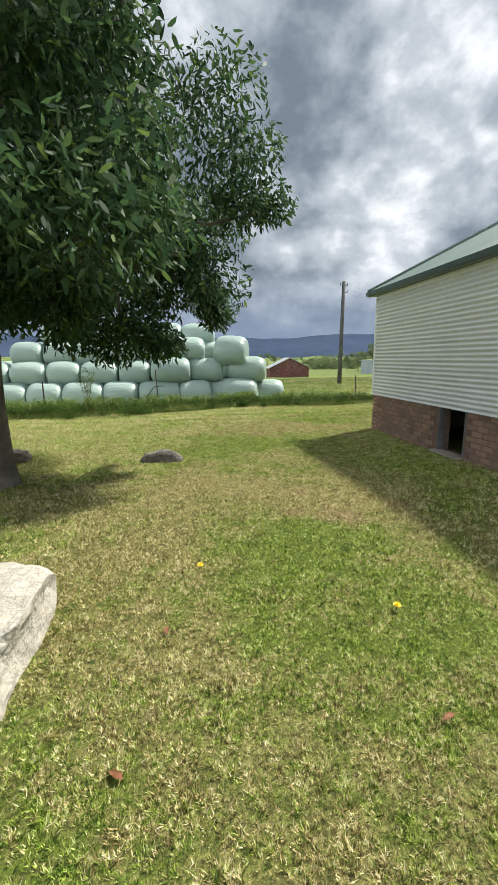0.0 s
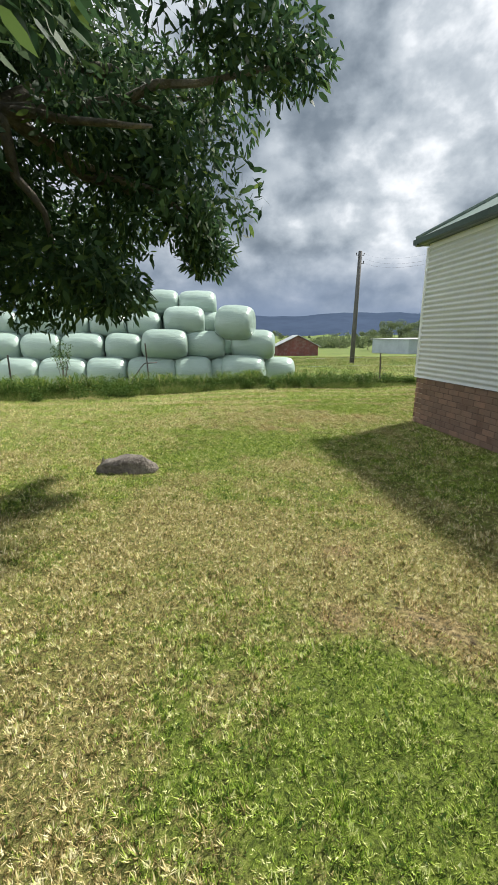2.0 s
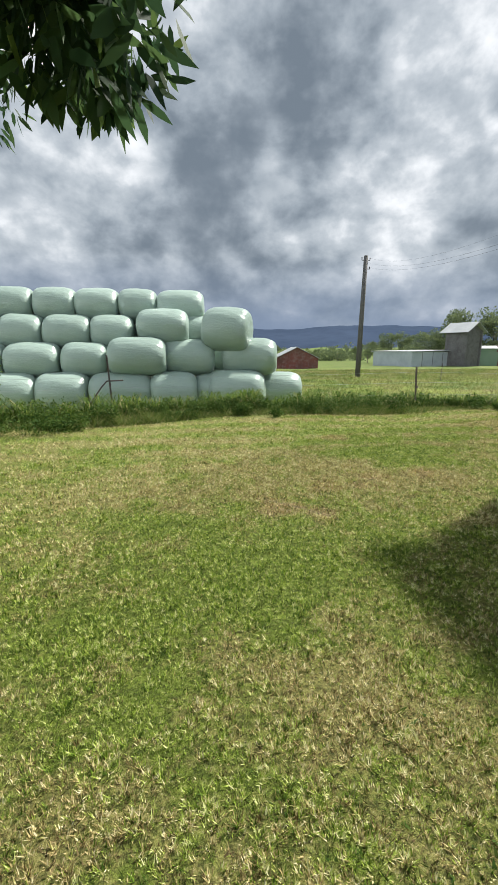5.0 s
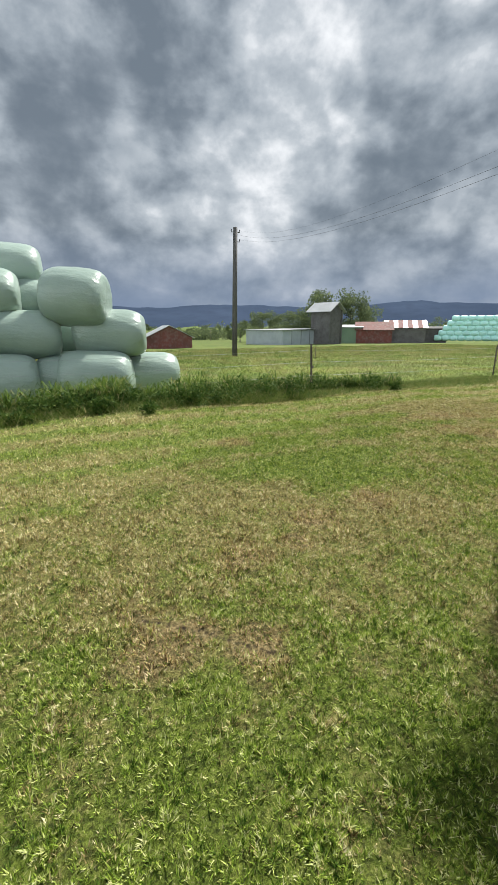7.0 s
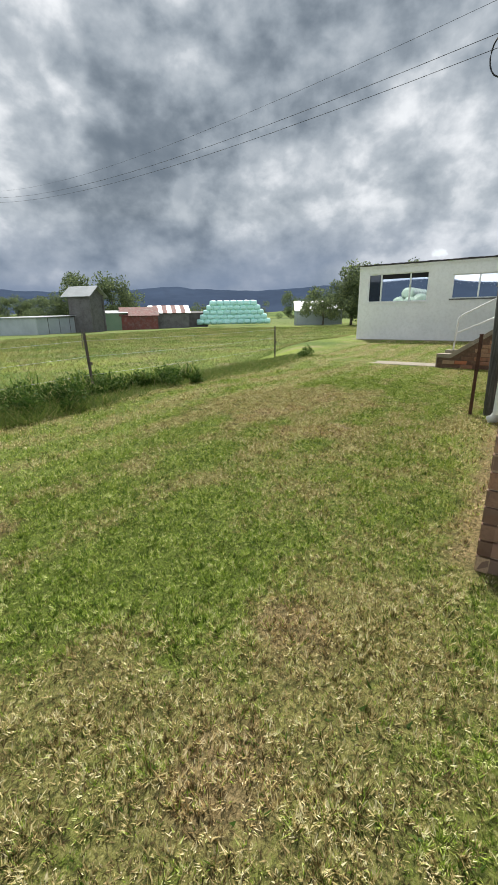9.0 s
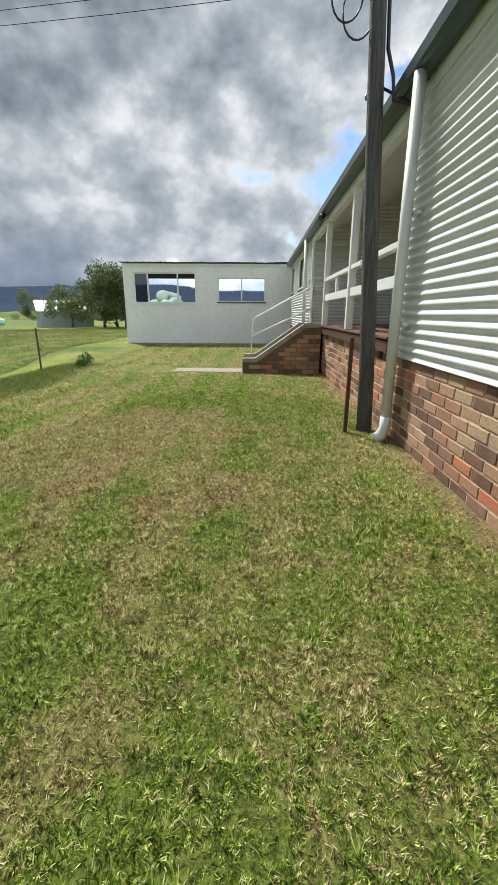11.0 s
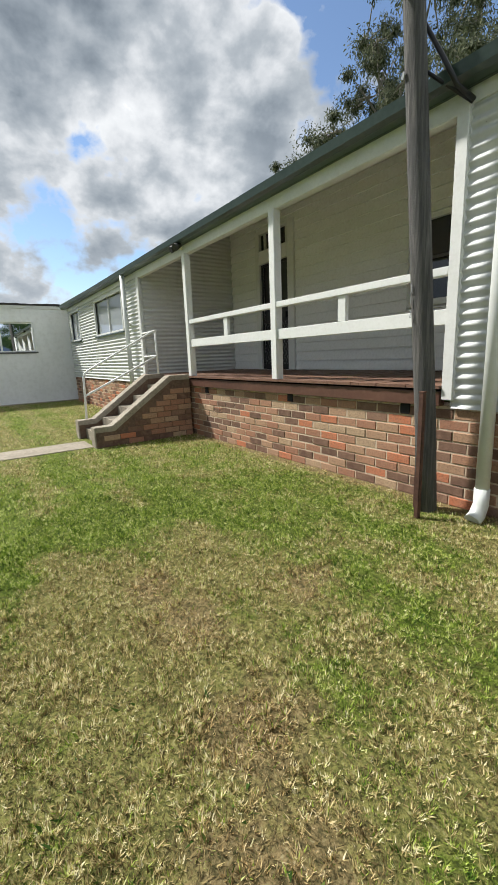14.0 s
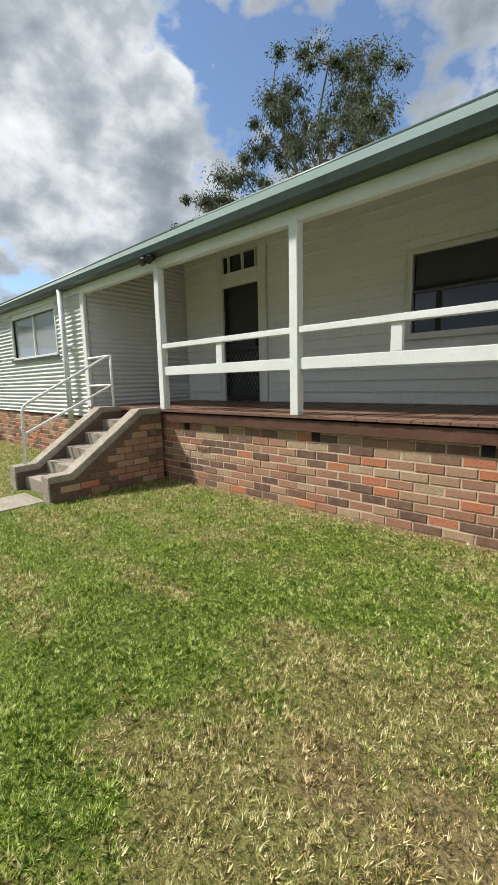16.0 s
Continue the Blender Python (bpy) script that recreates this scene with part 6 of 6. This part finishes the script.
def build_grass():
    x, y = scatter(640000, -7, 7.5, -9, 4.6, lambda x, y: near_line(x, y, 1.6) & grassed(x, y))
    tufts("lawn_grass", x, y, 9, 0.027, 0.0049, 0.014, M_BLADE, "short mown lawn grass in tufts, green with straw-dry patches")
    x, y = scatter(400000, -8, 9.5, -9, 5.0, lambda x, y: near_line(x, y, 3.4) & ~near_line(x, y, 1.5) & grassed(x, y))
    tufts("lawn_grass", x, y, 6, 0.035, 0.0072, 0.021, M_BLADE, "mown lawn grass beside the walked strip")
    x, y = scatter(480000, -12, 16.5, -9, 5.2, lambda x, y: ~near_line(x, y, 3.3))
    blades("lawn_grass", x, y, 0.05, 0.011, 0.8, M_BLADE, "mown lawn grass further off")
    x, y = scatter(1500000, -7, 7.5, -9, 4.6, lambda x, y: near_line(x, y, 1.5) & grassed(x, y))
    blades("grass_thatch", x, y, 0.026, 0.0062, 1.05, M_THATCH, "flat thatch of dry and green clippings between the tufts")
    x, y = scatter(40000, -7, 7.5, -9, 4.6, lambda x, y: near_line(x, y, 2.4))
    clump = np.sin(x * 2.3 + 1.1 * np.sin(y * 1.7)) * np.sin(y * 2.9 + x) > 0.15
    blades("clover", x[clump], y[clump], 0.03, 0.016, 1.2, M_WEED, "broad clover and weed leaves in the lawn", "weeds")
    # rank growth along the old fence
    n = 210000
    x = -13 + 22 * rng.random(n)
    line = 5.0 - 1.5 * smooth01((-2 - x) / 6)
    thick = 0.8 + 0.3 * np.sin(x * 1.7) * np.sin(x * 0.53 + 1)
    fade = 1 - 0.72 * smooth01((x + 0.5) / 4.5)
    y = line + 0.55 + rng.normal(size=n) * 0.48 * thick
    ok = (rng.random(n) < 0.22 + 0.78 * fade) & (y > line - 0.25)
    x, y, thick, fade = x[ok], y[ok], thick[ok], fade[ok]
    blades("long_grass", x, y, 0.06 + 0.22 * fade * thick * (0.5 + 0.5 * np.sin(x * 5.1 + y * 3.0) ** 2), 0.011, 0.6, M_LONG, "rank long grass and weeds along the fence line")
    cx = np.concatenate([-12.5 + 16.5 * rng.random(230), [1.9, 2.1, 2.4, 8.4, 8.7, 9.0, 3.0]])
    cs, rs = [], []
    for q in cx:
        yy = 5.3 - 1.4 * float(smooth01((-2 - q) / 6)) + rng.normal() * 0.28
        r = (0.11 + 0.20 * rng.random() ** 2) * (1 - 0.35 * float(smooth01((q + 1) / 5)))
        cs.append((q, yy + (0.3 if q > 1.5 else 0), float(ground_z(q, yy)) + r * 0.75))
        rs.append(r)
    ob = leaf_cloud("weed_clumps", cs, rs, 330, 0.055, M_WEED, 0.85, 0.0, 0.42)
    tagged(ob, "dark leafy dock and weed clumps along the fence", "weeds", kind="stuff")
    # arching tussocks in the rank strip
    verts, faces = [], []
    for _ in range(95):
        q = -12.5 + 17.0 * rng.random()
        fall = float(smooth01((q + 0.5) / 5.0))
        yy = 5.15 - 1.5 * float(smooth01((-2 - q) / 6)) + 0.25 + 0.33 * abs(rng.normal())
        g = float(ground_z(q, yy)) - 0.01
        tall = (0.22 + 0.26 * rng.random()) * (1 - 0.45 * fall)
        for k in range(110):
            a = rng.random() * 6.2832
            reach, up = tall * (0.35 + 0.75 * rng.random()), tall * (0.5 + 0.7 * rng.random())
            c, d = math.cos(a), math.sin(a)
            w = 0.006 + 0.005 * rng.random()
            ox, oy = q + 0.10 * rng.normal(), yy + 0.07 * rng.normal()
            i = len(verts)
            for t, lift in ((0.0, 0.0), (0.4, 0.75), (0.8, 1.0)):
                wide = w * (1 - 0.5 * t)
                verts.append((ox + c * reach * t - d * wide, oy + d * reach * t + c * wide, g + up * lift))
                verts.append((ox + c * reach * t + d * wide, oy + d * reach * t - c * wide, g + up * lift))
            verts.append((ox + c * reach * 1.2, oy + d * reach * 1.2, g + up * 0.72))
            faces += [(i, i + 1, i + 3, i + 2), (i + 2, i + 3, i + 5, i + 4), (i + 4, i + 5, i + 6)]
    me = bpy.data.meshes.new("grass_tussocks")
    me.from_pydata(verts, [], faces)
    me.materials.append(M_TUSSOCK)
    tagged(new("grass_tussocks", me), "arching green grass tussocks along the fence line", "grass", kind="stuff")
    # paddock
    n = 260000
    d = 1.2 + 34 * rng.random(n) ** 1.6
    x = -14 + 62 * rng.random(n)
    y = 5.2 + d + np.where(x > 9, 1.5, 0)
    blades("paddock_grass", x, y, 0.09 + 0.004 * d, 0.012 + 0.0014 * d, 0.7, M_PADDOCK, "uneven paddock grass")


build_grass()


# ---- bricks ----
def brick_mesh(w, seed):
    bm = bmesh.new()
    h = 0.076
    box(bm, 0, w, -0.06, 0.0, 0, h, 0.0)
    for v in bm.verts:
        v.co += Vector((0.003 * noise.noise(v.co * 31 + Vector((seed, 0, 0))), 0.003 * noise.noise(v.co * 37 + Vector((0, seed, 0))), 0.003 * noise.noise(v.co * 41 + Vector((0, 0, seed)))))
    es = [e for e in bm.edges if all(v.co.y > -0.03 for v in e.verts)]
    bmesh.ops.bevel(bm, geom=es, offset=0.006, segments=1, affect="EDGES")
    return mesh_of("brick", bm, M_BRICK)


BRICKS = [brick_mesh(0.23, k) for k in range(8)]
HALVES = [brick_mesh(0.11, 20 + k) for k in range(4)]


def lay_bricks(length, courses, z0, place, near, parent, skip=None, mat=M_BRICK):
    """Running bond; near(u) says which bricks are pieces of their own, the rest join into one mesh."""
    joined = bmesh.new()
    r2 = random.Random(5)
    for c in range(courses):
        z = z0 + c * 0.0862
        u = -0.12 if c % 2 else 0.0
        while u < length - 0.02:
            half = False
            w = 0.11 if half else 0.23
            a = max(u, 0.0)
            if a + w <= length + 0.01 and not (u < 0) and not (skip and skip(u, w, z)):
                me = r2.choice(HALVES if half else BRICKS)
                m = place(u, z) @ Matrix.Translation((0, r2.uniform(-0.003, 0.003), 0))
                if near(u):
                    ob = new("brick", me)
                    ob.parent = parent
                    ob.matrix_basis = m
                else:
                    tmp = bmesh.new()
                    tmp.from_mesh(me)
                    tmp.transform(m)
                    vs = {v: joined.verts.new(v.co) for v in tmp.verts}
                    for f in tmp.faces:
                        joined.faces.new([vs[v] for v in f.verts])
                    tmp.free()
            elif u < 0 and not (skip and skip(0, 0.11, z)):
                m = place(0.0, z)
                tmp = bmesh.new()
                tmp.from_mesh(r2.choice(HALVES))
                tmp.transform(m)
                vs = {v: joined.verts.new(v.co) for v in tmp.verts}
                for f in tmp.faces:
                    joined.faces.new([vs[v] for v in f.verts])
                tmp.free()
            u += w + 0.010 if u >= 0 else 0.12 + 0.12 - 0.12
            if u == 0.0 and c % 2:
                u = 0.12
    ob = part("brickwork", joined, mat, parent)
    tagged(ob, kind="stuff")


def build_bricks():
    front = new("brick_base")
    front.parent = house
    # seen from the lawn the wall runs from the far end to the corner
    lay_bricks(XEND, 10, -0.085, lambda u, z: pose(u, 0.0, z), lambda u: 2.4 < u < 7.7, front,
               skip=lambda u, w, z: (z > 0.68 and any(abs(u + w / 2 - q) < 0.12 for q in (3.9, 5.4, 7.36)) and w < 0.2) or (abs(u + w / 2 - 7.06) < 0.12 and 0.40 < z < 0.5))
    side = new("brick_base")
    side.parent = house
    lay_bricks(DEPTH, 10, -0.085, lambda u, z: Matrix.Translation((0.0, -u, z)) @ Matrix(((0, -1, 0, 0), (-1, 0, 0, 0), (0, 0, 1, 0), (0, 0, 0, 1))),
               lambda u: False, side, skip=lambda u, w, z: u + w > 2.50 and u < 3.24 and z > 0.0, mat=M_SIDEBRICK)
    for q in (3.9, 5.4, 7.36):
        bm = bmesh.new()
        box(bm, q - 0.045, q + 0.045, -0.04, 0.012, 0.70, 0.785, 0.004)
        part("joist_end", bm, M_DARK, house)
    # terracotta vent
    bm = bmesh.new()
    for k in range(3):
        box(bm, 6.95, 7.17, -0.05, 0.004, 0.43 + k * 0.027, 0.43 + k * 0.027 + 0.014)
    for q in (6.95, 7.02, 7.09, 7.16):
        box(bm, q, q + 0.012, -0.05, 0.002, 0.43, 0.505)
    part("air_vent", bm, M_BRICK, house, "terracotta air vent with slots")
    # black sheet behind the slots in place of their shade
    bm = bmesh.new()
    box(bm, 6.96, 7.16, -0.04, -0.03, 0.43, 0.505)
    part("vent_void", bm, M_DARK, house)
    # stair side facings
    flank = new("brick_flank")
    flank.parent = house
    lay_bricks(1.52, 10, -0.085, lambda u, z: Matrix.Translation((7.836, u + 0.05, z)) @ Matrix(((0, -1, 0, 0), (1, 0, 0, 0), (0, 0, 1, 0), (0, 0, 0, 1))),
               lambda u: False, flank, skip=lambda u, w, z: z + 0.08 > 0.90 or (u + w + 0.05 > 0.36 and z + 0.08 > 0.90 - (u + w + 0.05 - 0.36) * 0.708) and z + 0.08 > 0.22)


build_bricks()
